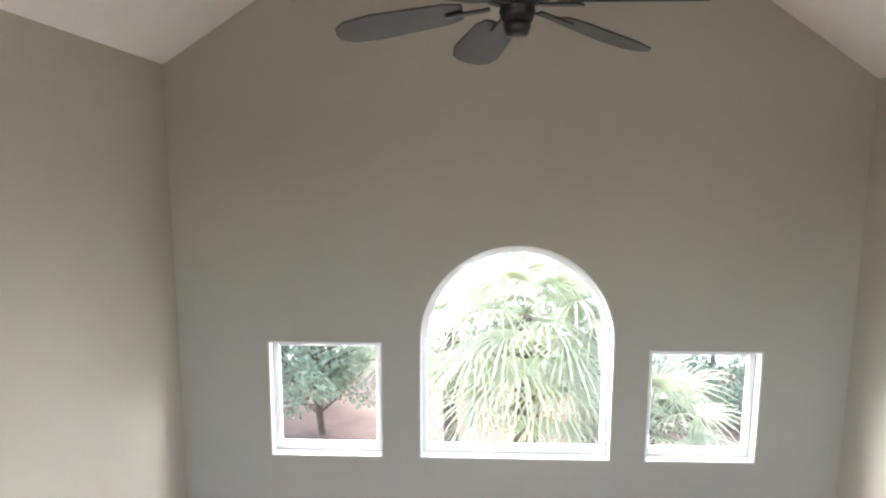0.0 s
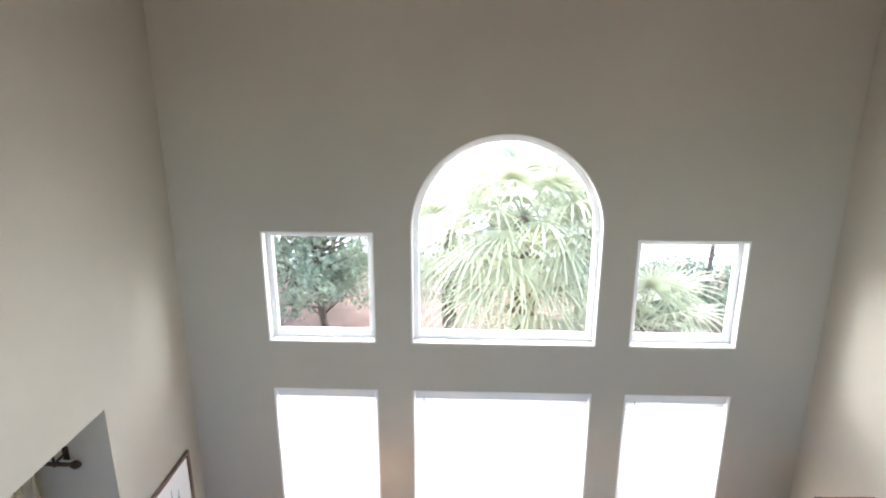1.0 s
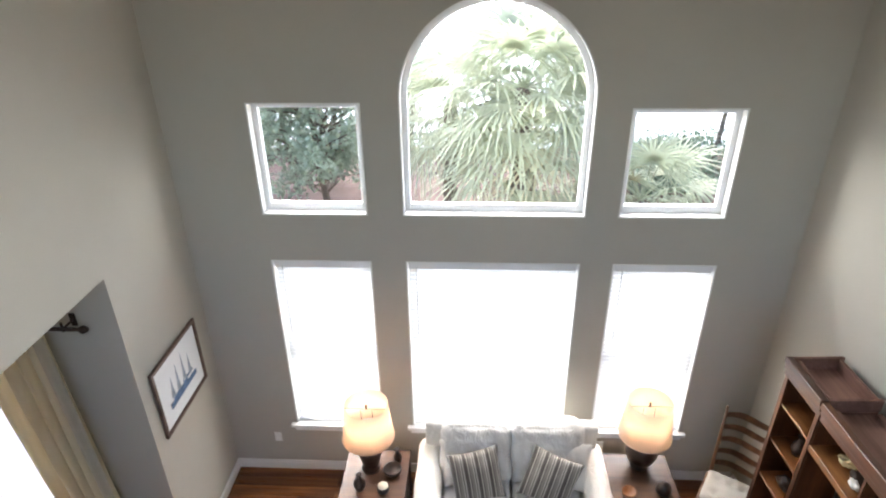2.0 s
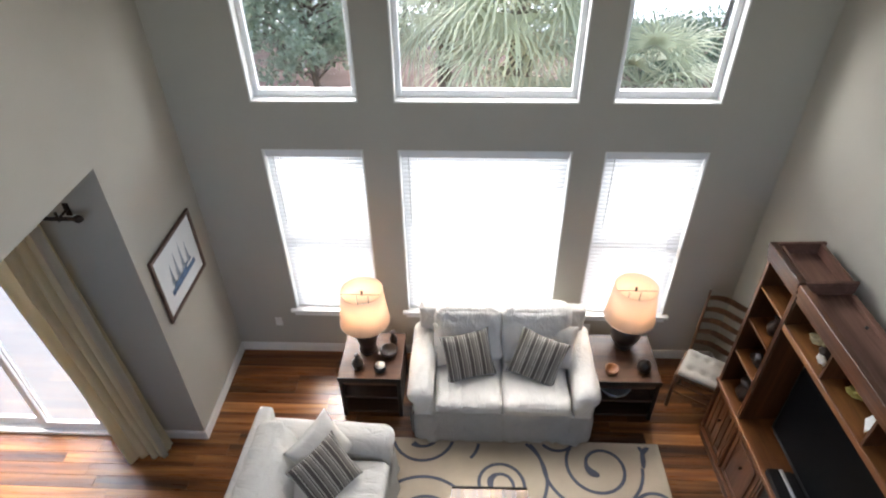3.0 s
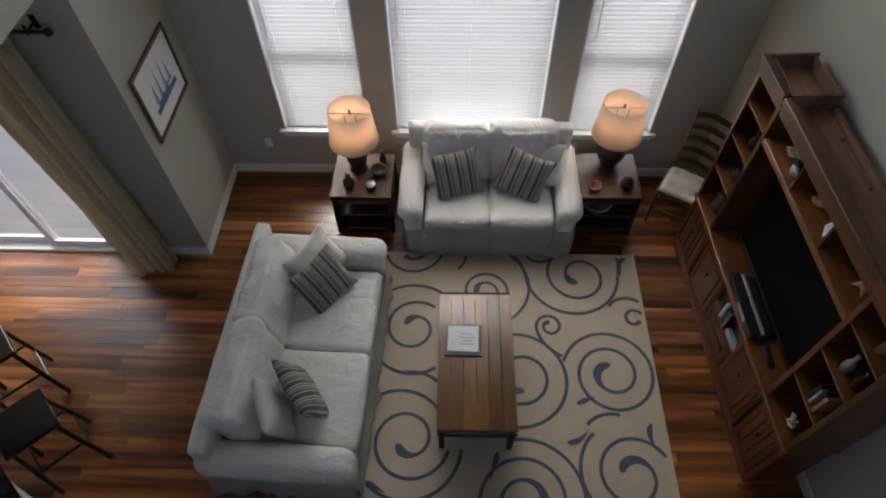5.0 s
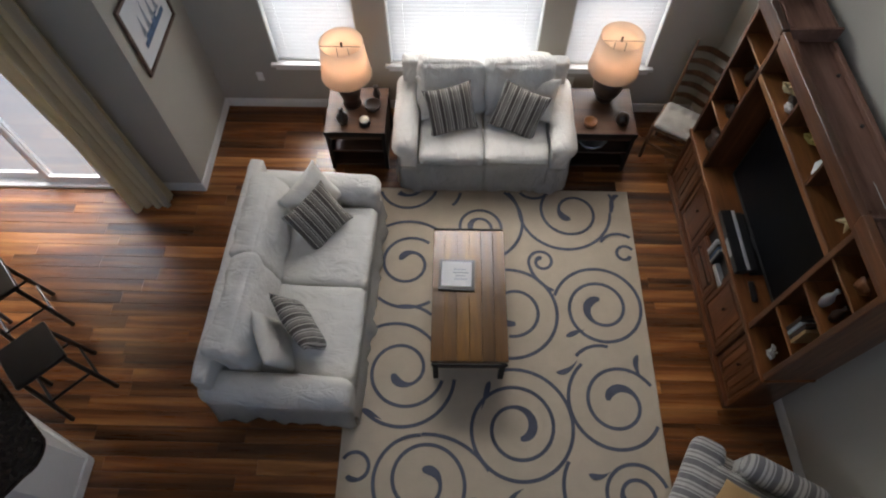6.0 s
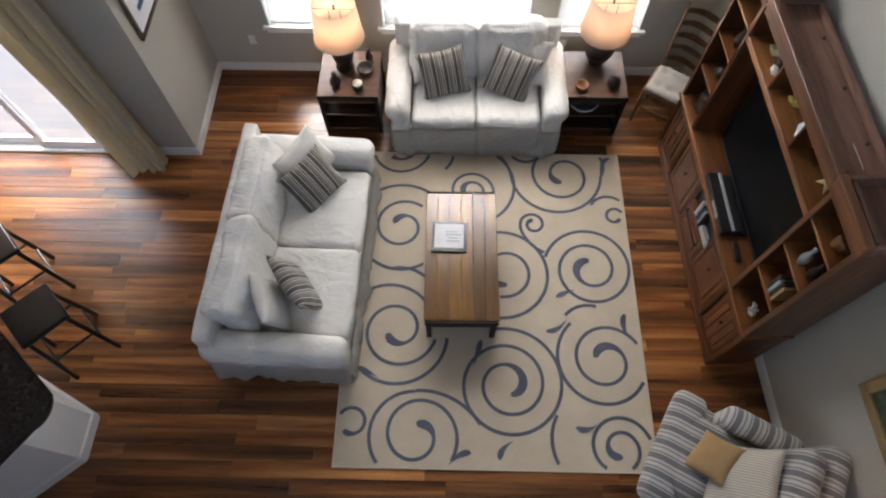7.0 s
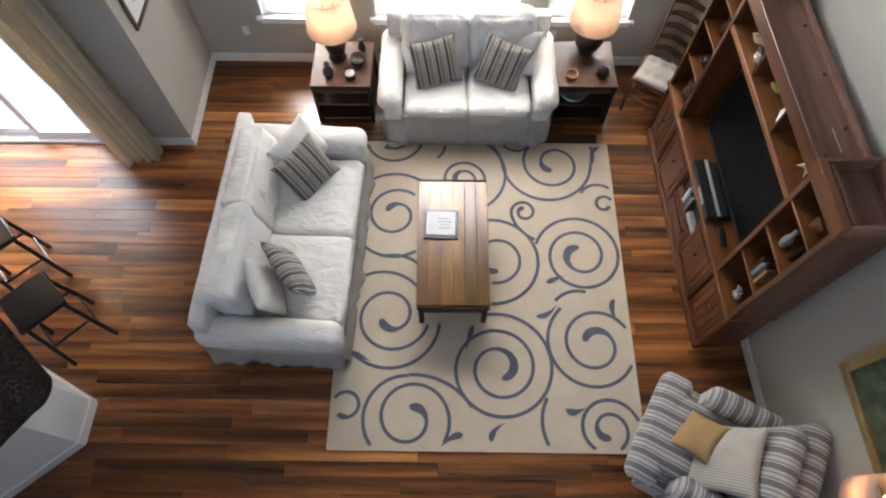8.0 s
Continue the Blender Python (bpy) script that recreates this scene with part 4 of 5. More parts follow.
leaf((0.91, -3.99), (0.83, -4.00), (0.73, -4.08))
leaf((2.30, -1.14), (2.23, -1.19), (2.19, -1.34))
leaf((1.00, -3.05), (0.97, -3.15), (0.93, -3.29))
leaf((-0.06, -3.31), (0.02, -3.34), (0.12, -3.39))
leaf((-0.16, -1.52), (-0.07, -1.57), (0.05, -1.52))
leaf((-0.06, -2.75), (-0.04, -2.65), (0.04, -2.59))
leaf((-0.17, -3.61), (-0.18, -3.67), (-0.17, -3.71))


# ---- wall unit with television ----
UNIT_M = pose(2.80, -0.93, 0, 0, 0, 2.2)
U_LONG, U_TOWER, U_DEEP = 2.31, 0.43, 0.37
U_WORK, U_BRIDGE, U_TOP = 0.78, 1.86, 2.25


def moulding(x0, x1, y0, y1, z0, z1):
    """A stepped moulding that swells forwards in three courses."""
    h = (z1 - z0) / 3
    bm = box(x0 + 0.024, x1, y0, y1, z0, z0 + h, 0.004, seg=1)
    box(x0 + 0.012, x1, y0, y1, z0 + h, z0 + 2 * h, 0.005, bm=bm)
    return box(x0, x1, y0, y1, z0 + 2 * h, z1, 0.004, bm=bm, seg=1)


def wall_unit():
    c = thing("wall_unit", "cherry-stained entertainment wall unit with shelves and cupboards", "wall unit", UNIT_M)
    n, a, b, s = 0.0, -U_TOWER, -U_LONG + U_TOWER, -U_LONG
    # base cupboards
    part("plinth", box(0.012, U_DEEP, s + 0.01, n - 0.01, 0, 0.095, 0.004, seg=1), HUTCH, c)
    part("plinth_moulding", moulding(-0.012, 0.03, s - 0.006, n + 0.006, 0.05, 0.115), HUTCH, c)
    part("carcass", box(0.055, U_DEEP, s + 0.012, n - 0.012, 0.096, 0.745), HUTCHZ, c)
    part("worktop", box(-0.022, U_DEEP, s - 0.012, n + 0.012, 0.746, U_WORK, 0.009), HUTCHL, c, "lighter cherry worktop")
    part("cornice", box(-0.012, 0.02, s - 0.004, n + 0.004, 0.722, 0.745, 0.006), HUTCH, c)

    def door(y1, y0, z0, z1, panels=1, pull="knob"):
        d = part("cupboard_door", box(0.022, 0.046, y0 + 0.004, y1 - 0.004, z0, z1, 0.003, seg=1), HUTCHZ, c)
        wide = (y1 - y0 - 0.05) / panels
        for k in range(panels):
            p = y0 + 0.025 + wide * k
            for q0, q1, r0, r1 in ((p, p + 0.035, z0 + 0.01, z1 - 0.01), (p + wide - 0.035, p + wide, z0 + 0.01, z1 - 0.01)):
                part("stile", box(0.014, 0.021, q0, q1, r0, r1, 0.002, seg=1), HUTCHZ, d)
            for r0, r1 in ((z0 + 0.01, z0 + 0.05), (z1 - 0.05, z1 - 0.01)):
                part("rail", box(0.014, 0.021, p + 0.036, p + wide - 0.036, r0, r1, 0.002, seg=1), HUTCH, d)
            part("raised_panel", box(0.013, 0.021, p + 0.055, p + wide - 0.055, z0 + 0.07, z1 - 0.07, 0.006), HUTCHZ, d)
        if pull == "knob":
            part("knob", lathe([(0.001, 0), (0.007, 0), (0.006, 0.012), (0.014, 0.02), (0.010, 0.028), (0.001, 0.03)], 14, m=pose(0.014, (y0 + y1) / 2, (z0 + z1) / 2 + 0.06, 0, -90, 0)), BRONZE, d, smooth=True)
        else:
            h = rod((-0.012, y0 + 0.05, z1 - 0.09), (-0.012, y1 - 0.05, z1 - 0.09), 0.006)
            for y in (y0 + 0.06, y1 - 0.06):
                rod((-0.012, y, z1 - 0.09), (0.016, y, z1 - 0.09), 0.005, bm=h)
            part("bar_pull", h, BRONZE, d, "dark bar pull", smooth=True)

    door(n - 0.03, a + 0.02, 0.125, 0.715, 2)
    door(b - 0.02, s + 0.03, 0.125, 0.715, 2)
    w = (a - b) / 3
    door(a - 0.02, a - w, 0.125, 0.715, 1)
    door(b + w, b + 0.02, 0.125, 0.715, 1)
    door(a - w, b + w, 0.125, 0.44, 1, "bar")
    slot = box(0.03, 0.054, b + w + 0.004, a - w - 0.004, 0.45, 0.46)
    box(0.03, 0.054, b + w + 0.004, a - w - 0.004, 0.705, 0.715, bm=slot)
    for y in (b + w + 0.004, a - w - 0.014):
        box(0.03, 0.054, y, y + 0.01, 0.461, 0.704, bm=slot)
    part("slot_frame", slot, HUTCH, c)
    # black sheet close behind the frame: the slot's inner shade as colour
    part("slot_shade", box(0.0545, 0.058, b + w + 0.014, a - w - 0.014, 0.461, 0.704), BLACK, c, "black sheet standing in for the shade of the open media slot")
    for y in (s + 0.014, b, a, n - 0.014):
        p = box(0.004, 0.05, y - 0.018, y + 0.018, 0.118, 0.720, 0.004, seg=1)
        for dy in (-0.008, 0.0, 0.008):
            rod((0.004, y + dy, 0.17), (0.004, y + dy, 0.68), 0.003, n=6, bm=p)
        part("pilaster", p, HUTCHZ, c, "fluted pilaster")
    # towers
    for y0, y1 in ((s, b), (a, n)):
        for y in (y0 + 0.011, y1 - 0.011):
            part("upright", box(0.012, U_DEEP, y - 0.011, y + 0.011, U_WORK + 0.001, 2.13, 0.002, seg=1), HUTCHZ, c)
        part("back_panel", box(U_DEEP - 0.012, U_DEEP, y0 + 0.023, y1 - 0.023, U_WORK + 0.001, 2.13), HUTCHZ, c)
        for z in (1.17, 1.53, 1.86):
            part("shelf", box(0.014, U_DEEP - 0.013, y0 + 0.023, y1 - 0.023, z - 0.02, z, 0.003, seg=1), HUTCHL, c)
        part("top_board", box(0.014, U_DEEP, y0 + 0.002, y1 - 0.002, 2.131, 2.150), TOPDUST, c)
        for y in (y0 + 0.02, y1 - 0.02):
            part("face_stile", box(-0.004, 0.011, y - 0.02, y + 0.02, U_WORK + 0.001, 2.10, 0.003, seg=1), HUTCHZ, c)
        part("crown", moulding(-0.035, 0.020, y0 - 0.012, y1 + 0.012, 2.10, U_TOP), HUTCH, c, "stepped crown moulding")
        part("inner_rail", box(0.034, 0.060, y0 + 0.024, y1 - 0.024, 2.151, U_TOP - 0.012, 0.002, seg=1), TOPDUST, c)
        for y in (y0 - 0.012, y1 - 0.010):
            part("crown_return", box(0.021, U_DEEP, y, y + 0.022, 2.151, U_TOP - 0.002, 0.003, seg=1), TOPDUST, c)
        part("rear_rail", box(U_DEEP - 0.045, U_DEEP - 0.022, y0 + 0.012, y1 - 0.012, 2.151, U_TOP - 0.01, 0.002, seg=1), TOPDUST, c)
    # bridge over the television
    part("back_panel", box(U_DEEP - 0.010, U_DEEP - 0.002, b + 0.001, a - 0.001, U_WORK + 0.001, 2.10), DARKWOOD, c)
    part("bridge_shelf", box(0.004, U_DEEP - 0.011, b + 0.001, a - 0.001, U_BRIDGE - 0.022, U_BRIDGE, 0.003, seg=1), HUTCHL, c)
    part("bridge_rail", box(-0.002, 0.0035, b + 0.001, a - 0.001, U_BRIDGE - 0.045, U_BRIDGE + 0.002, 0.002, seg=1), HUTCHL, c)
    for k in (1, 2):
        y = b + (a - b) * k / 3
        part("divider", box(0.008, U_DEEP - 0.012, y - 0.01, y + 0.01, U_BRIDGE + 0.001, 2.11, 0.002, seg=1), HUTCHZ, c)
    part("top_board", box(0.014, U_DEEP, b + 0.0145, a - 0.0145, 2.115, 2.140), TOPDUST, c, "dusty upper board")
    part("crown", moulding(-0.030, 0.020, b + 0.0145, a - 0.0145, 2.09, U_TOP - 0.012), HUTCH, c, "stepped crown moulding")
    part("inner_rail", box(0.034, 0.066, b + 0.06, a - 0.06, 2.141, 2.21, 0.002, seg=1), TOPDUST, c)
    part("rear_rail", box(U_DEEP - 0.06, U_DEEP - 0.022, b + 0.05, a - 0.05, 2.141, 2.175, 0.002, seg=1), TOPDUST, c)
    for k in range(3):
        y = a - 0.28 - 0.42 * k
        part("corner_block", box(0.022, 0.0335, y - 0.02, y + 0.02, 2.141, 2.225, 0.003, seg=1), DARKWOOD, c)
        part("bolt_head", rod((U_DEEP - 0.09, y - 0.04, 2.1405), (U_DEEP - 0.09, y - 0.04, 2.150), 0.012, n=10), BLACK, c)
    part("pencil_mark", box(0.20, 0.204, b + 0.12, b + 0.30, 2.1403, 2.1408), PLATE, c, "pale scratch on the dusty board")
    part("cable", rod((0.30, -1.0, U_WORK + 0.006), (0.345, -1.0, U_WORK + 0.35), 0.005, n=6), BLACK, c)


wall_unit()


def television():
    c = thing("television", "large black flat-screen television on the wall unit", "television", UNIT_M @ pose(0.215, -1.20, U_WORK + 0.001))
    fr = box(-0.02, 0.035, -0.66, 0.66, 0.05, 0.83, 0.008)
    part("bezel", fr, BLACK, c)
    part("screen", box(-0.024, -0.0205, -0.635, 0.635, 0.085, 0.805), SCREEN, c, "dark glossy screen")
    part("speaker_bar", box(-0.026, -0.0205, -0.60, 0.60, 0.055, 0.075, 0.002, seg=1), BLACK, c)
    part("stand", box(-0.10, 0.09, -0.28, 0.28, 0.0, 0.015, 0.005, bm=box(-0.012, 0.02, -0.06, 0.06, 0.014, 0.06)), BLACK, c)


television()


def receiver():
    c = thing("media_player", "black media player with a silver strip, before the television", "media player", UNIT_M @ pose(0.085, -1.19, U_WORK + 0.001, 0, 0, -1))
    part("case", box(-0.085, 0.0, -0.28, 0.28, 0.004, 0.060, 0.006), BLACK, c)
    part("rear_case", box(0.001, 0.085, -0.27, 0.26, 0.004, 0.052, 0.006), BLACK, c)
    part("silver_strip", box(-0.004, 0.022, -0.275, 0.27, 0.0605, 0.066, 0.002, seg=1), SILVER, c)
    part("front_panel", box(-0.088, -0.0855, -0.14, 0.02, 0.012, 0.052), SILVER, c)
    for a in (-0.22, 0.22):
        part("foot", rod((-0.04, a, 0), (-0.04, a, 0.005), 0.015), BLACK, c)


receiver()
small("remote_control", "slim dark remote control lying on the worktop", "remote", box(-0.022, 0.022, -0.085, 0.085, 0, 0.018, 0.006), BLACK, UNIT_M @ pose(0.10, -1.62, U_WORK + 0.001, 0, 0, -4))


def star(r, t):
    bm = bmesh.new()
    n = 10
    top, bot = bm.verts.new((0, 0, t)), bm.verts.new((0, 0, -t))
    ring = [bm.verts.new(((r if k % 2 == 0 else r * 0.38) * math.cos(math.pi * k / 5), (r if k % 2 == 0 else r * 0.38) * math.sin(math.pi * k / 5), 0)) for k in range(n)]
    for k in range(n):
        bm.faces.new((top, ring[k], ring[(k + 1) % n])), bm.faces.new((bot, ring[(k + 1) % n], ring[k]))
    bmesh.ops.subdivide_edges(bm, edges=bm.edges[:], cuts=2, smooth=0.5, use_grid_fill=True)
    return bm


def lump(sx, sy, sz, seed):
    """A knotty weathered lump, such as coral or driftwood."""
    bm = bmesh.new()
    bmesh.ops.create_icosphere(bm, subdivisions=3, radius=1)
    for v in bm.verts:
        k = 1 + 0.45 * noise.noise(v.co * 1.8 + Vector((seed * 9, 0, 0))) + 0.18 * noise.noise(v.co * 4.5)
        v.co = Vector((v.co.x * sx * k, v.co.y * sy * k, max(-0.75, v.co.z) * sz * k + sz * 0.76))
    low = min(v.co.z for v in bm.verts)
    for v in bm.verts:
        v.co.z -= low
    return bm


def branch_coral(seed, size):
    """A knobbly branching piece of coral or driftwood."""
    rnd = random.Random(seed)
    bm = lump(size * 0.5, size * 0.7, size * 0.35, seed)
    for k in range(7):
        a = rnd.uniform(0, 6.3)
        p = Vector((0, 0, size * 0.3))
        q = p + Vector((math.cos(a) * size * 0.7, math.sin(a) * size, rnd.uniform(0.2, 1.0) * size))
        rod(p, q, size * 0.22, size * 0.10, 7, bm)
        join(bm, lump(size * 0.16, size * 0.16, size * 0.16, k + seed), Matrix.Translation(q - Vector((0, 0, size * 0.12))))
    return bm


Z = U_BRIDGE + 0.003
small("driftwood", "pale knotty driftwood piece on the upper shelf", "ornament", branch_coral(1, 0.075), CREAM, UNIT_M @ pose(0.14, -0.60, Z))
small("shell", "dark striped sea shell on the upper shelf", "shell", lump(0.04, 0.06, 0.035, 2), CERAMIC, UNIT_M @ pose(0.13, -0.75, Z))
small("sea_shell", "small white sea shell on the upper shelf", "shell", lump(0.025, 0.04, 0.025, 4), WHITE, UNIT_M @ pose(0.08, -0.78, Z))
small("coral", "yellow branching coral piece on the upper shelf", "ornament", branch_coral(5, 0.07), YELLOW, UNIT_M @ pose(0.15, -1.05, Z))
small("card", "white postcard leaning on the upper shelf", "card", box(-0.002, 0.002, -0.055, 0.055, 0, 0.16), PAPER, UNIT_M @ pose(0.10, -1.27, Z + 0.001, 0, 24, -32), False)
small("starfish", "cream dried starfish leaning on the upper shelf", "starfish", star(0.085, 0.018), CREAM, UNIT_M @ pose(0.14, -1.71, Z + 0.072, 0, -60, 10), False)
small("sea_shell", "white spiral sea shell on the worktop shelf", "shell", branch_coral(8, 0.05), WHITE, UNIT_M @ pose(0.09, -2.12, U_WORK + 0.003))
for k, (h, col, lab) in enumerate(((0.19, TAN, "tan"), (0.21, CERAMIC, "dark brown"), (0.17, INKGREY, "grey"), (0.20, CERAMIC, "dark brown"))):
    small("book", f"{lab} bound book standing on a tower shelf", "book", box(-0.07, 0.07, -0.012, 0.012, 0, h, 0.002), col, UNIT_M @ pose(0.10, -2.17 + 0.03 * k, 1.172, 0, 0, 0), False)
small("bottle_vase", "small grey glass bottle on a tower shelf", "bottle", vase(0.18, 0.035, 0.014), SILVER, UNIT_M @ pose(0.08, -2.06, 1.532))
small("bottle_vase", "small dark green glass bottle on a tower shelf", "bottle", vase(0.16, 0.035, 0.014), CERAMIC, UNIT_M @ pose(0.11, -2.16, 1.532))
small("ornament", "reddish carved ornament on a tower shelf", "ornament", lump(0.03, 0.05, 0.06, 5), HUTCHL, UNIT_M @ pose(0.08, -2.13, 1.862))
small("round_basket", "dark woven basket on a tower shelf", "basket", vase(0.18, 0.10, 0.07), CERAMIC, UNIT_M @ pose(0.14, -0.22, U_WORK + 0.001))
small("sea_shell", "brown conch shell on a tower shelf", "shell", lump(0.05, 0.08, 0.05, 6), CERAMIC, UNIT_M @ pose(0.12, -0.20, 1.172))
small("round_ornament", "dark round ornament on a tower shelf", "ornament", vase(0.16, 0.06, 0.03), CERAMIC, UNIT_M @ pose(0.13, -0.20, 1.532))
small("book", "slim white book leaning on a tower shelf", "book", box(-0.06, 0.06, -0.008, 0.008, 0, 0.2, 0.002), PAPER, UNIT_M @ pose(0.085, -0.385, 1.864, 5, 0, 0), False)
for k in range(6):
    small("disc_case", "slim disc case standing in the media slot", "disc case", box(-0.05, 0.0, -0.007, 0.007, 0, 0.19, 0.001, seg=1), (PAPER, SILVER, BLACK, INKBLUE, SILVER, BLACK)[k], UNIT_M @ pose(0.052, -1.08 - 0.024 * k, 0.4605, 0, 0, 0), False)
small("media_box", "grey media box standing in the open slot", "media player", box(-0.045, 0.0, -0.10, 0.10, 0, 0.06, 0.004), SILVER, UNIT_M @ pose(0.052, -1.33, 0.4605), False)


# ---- ladder-back chair ----
def ladder_chair():
    c = thing("ladderback_chair", "stained wooden ladder-back chair with a tufted cream seat pad", "chair", pose(2.86, -0.58, 0, 0, 0, -32))
    for s in (-1, 1):
        part("back_post", rod((s * 0.19, 0.17, 0), (s * 0.19, 0.17, 0.46), 0.017, bm=rod((s * 0.19, 0.17, 0.46), (s * 0.20, 0.30, 1.16), 0.017, 0.012)), CHAIRWOOD, c, smooth=True)
        part("front_leg", rod((s * 0.21, -0.18, 0), (s * 0.21, -0.18, 0.45), 0.017), CHAIRWOOD, c, smooth=True)
        part("stretcher", rod((s * 0.21, -0.18, 0.18), (s * 0.19, 0.17, 0.18), 0.010), CHAIRWOOD, c, smooth=True)
        part("stretcher", rod((s * 0.21, -0.18, 0.30), (s * 0.19, 0.17, 0.30), 0.010), CHAIRWOOD, c, smooth=True)
    for y, z in ((-0.18, 0.22), (-0.18, 0.34), (0.17, 0.20)):
        part("stretcher", rod((-0.20, y, z), (0.20, y, z), 0.010), CHAIRWOOD, c, smooth=True)
    part("seat", box(-0.225, 0.225, -0.195, 0.185, 0.42, 0.45, 0.012), CHAIRWOOD, c)
    for k in range(5):
        z = 0.58 + 0.125 * k
        y = 0.17 + 0.13 * (z - 0.46) / 0.70
        def rung(u, v, y=y, z=z):
            x = (u - 0.5) * 0.38
            return (x, y + 0.035 * (1 - (2 * u - 1) ** 2), z + (v - 0.5) * 0.055 + 0.02 * math.sin(u * 2 * math.pi) * 0.6 + 0.018 * math.sin(math.pi * u) * v)
        part("ladder_rung", sheet(rung, 20, 3, 0.012), CHAIRWOOD, c, "wavy shaped rung", smooth=True)
    pad = softbox(0.41, 0.36, 0.06, 0.028, (0, 0, 0.012), 0.003, 9, n=20)
    for v in pad.verts:
        if v.co.z > 0.03:
            for bx in (-0.11, 0.0, 0.11):
                for by in (-0.09, 0.09):
                    d = math.hypot(v.co.x - bx, v.co.y - by)
                    v.co.z -= 0.034 * math.exp(-(d / 0.035) ** 2)
    part("seat_pad", pad, PADCLOTH, c, "tufted cream seat pad", smooth=True, at=pose(0, -0.01, 0.451))


ladder_chair()


# ---- dining side: bar, stools, curtain, rod ----
def bar():
    c = thing("breakfast_bar", "angled half wall with a black granite bar top", "bar", pose(0, 0, 0))
    outline = [(-2.147, -3.763), (-3.713, -2.943), (-4.750, -4.326), (-3.852, -5.535), (-2.152, -4.092)]
    part("half_wall", prism(bmesh.new(), outline, 0, 1.03, "xy"), TRIM, c, "pale painted half wall")
    for a, b in (((-3.713, -2.943), (-2.147, -3.763)), ((-2.147, -3.763), (-2.152, -4.092)), ((-2.152, -4.092), (-3.852, -5.535))):
        d = Vector((b[0] - a[0], b[1] - a[1], 0))
        m = Matrix.Translation((*a, 0)) @ pose(0, 0, 0, 0, 0, math.degrees(math.atan2(d.y, d.x)))
        bm = box(-0.004, d.length + 0.004, 0.0, 0.02, 0, 0.11, 0.005)
        part("bar_baseboard", bm, TRIM, c, at=m)
    top = [(-3.757, -2.494), (-2.366, -3.400)]
    for k in range(7):
        a = radians(35 - 95 * k / 6)
        top.append((-2.00 + 0.13 * math.cos(a), -3.90 + 0.16 * math.sin(a)))
    top += [(-2.156, -4.361), (-3.773, -5.686), (-4.903, -4.324)]
    bm = prism(bmesh.new(), top, 1.03, 1.07, "xy")
    bmesh.ops.bevel(bm, geom=[e for e in bm.edges if abs(e.verts[0].co.z - e.verts[1].co.z) < 1e-4], offset=0.008, segments=2, affect="EDGES")
    part("bar_top", bm, COUNTER, c, "polished black granite top")


bar()


def bar_stool(m):
    c = thing("bar_stool", "black wooden bar stool with splayed legs", "stool", m, "stools at the bar")
    part("seat", box(-0.19, 0.19, -0.19, 0.19, 0.72, 0.765, 0.015), BLACK, c, "square padded black seat")
    for a in (-1, 1):
        for b in (-1, 1):
            part("leg", rod((a * 0.20, b * 0.20, 0), (a * 0.15, b * 0.15, 0.725), 0.020, 0.018, 8), BLACK, c)
        part("footrest", rod((a * 0.183, -0.183, 0.25), (a * 0.183, 0.183, 0.25), 0.012, n=8), BLACK, c)
        part("footrest", rod((-0.175, a * 0.175, 0.36), (0.175, a * 0.175, 0.36), 0.012, n=8), BLACK, c)
    return c


s1 = bar_stool(pose(-2.41, -3.16, 0, 0, 0, 45))
copy_thing(s1, pose(-2.97, -2.61, 0, 0, 0, 44))


def curtain():
    c = thing("door_curtain", "cream cotton curtain drawn aside by the sliding door", "curtain", pose(0, YD, 0))
    def fn(u, v):
        z = 0.012 + 2.58 * v
        x0, x1 = -2.45 - 0.44 * v ** 0.75, -2.13 - 0.14 * v
        x = x0 + (x1 - x0) * u
        ph = u * 2 * math.pi * 4.5
        wave = math.sin(ph + 0.5 * math.sin(v * 4) + 0.35 * math.sin(u * 9))
        fold = math.copysign(abs(wave) ** 0.6, wave) * (0.045 + 0.018 * (1 - v) + 0.014 * math.sin(u * 11))
        y = -0.125 + fold - 0.115 * (1 - v) ** 5 * (1 - 0.9 * u)
        x += 0.020 * math.cos(ph) * (1 - 0.3 * v) + 0.07 * (1 - v) ** 8 * (u - 0.6)
        z += (1 - v) ** 3 * 0.02 * math.sin(ph * 0.5 + 1)
        return (x, min(-0.03, y + 0.010 * noise.noise(Vector((u * 8, v * 6, 0)))), max(0.008, z))
    part("curtain_cloth", sheet(fn, 160, 44, 0.002), CURTAIN, c, smooth=True)
    # the fold that catches light, drawn as a strip coloured apart from the curtain
    def edge(u, v):
        z = 0.012 + 2.56 * v
        fl = v ** 0.9
        x = -2.22 - 0.12 * fl + 0.10 * u
        return (x, -0.185 + 0.022 * math.sin(u * math.pi * 2.2 + 2 * v) - 0.03 * (1 - v) ** 6, max(0.008, z))
    part("curtain_lit_fold", sheet(edge, 20, 30, 0.003), CURTAIN_LIT_FOLD, c, "curtain fold, its lit look put into a colour of its own", smooth=True)
    for k in range(7):
        x = -2.80 + 0.085 * k
        t = bmesh.new()
        for j in range(16):
            a, b = 2 * math.pi * j / 16, 2 * math.pi * (j + 1) / 16
            rod((x, -0.12 + 0.028 * math.cos(a), 2.60 + 0.028 * math.sin(a)), (x, -0.12 + 0.028 * math.cos(b), 2.60 + 0.028 * math.sin(b)), 0.003, n=5, bm=t)
        part("curtain_ring", t, BRONZE, c)


curtain()


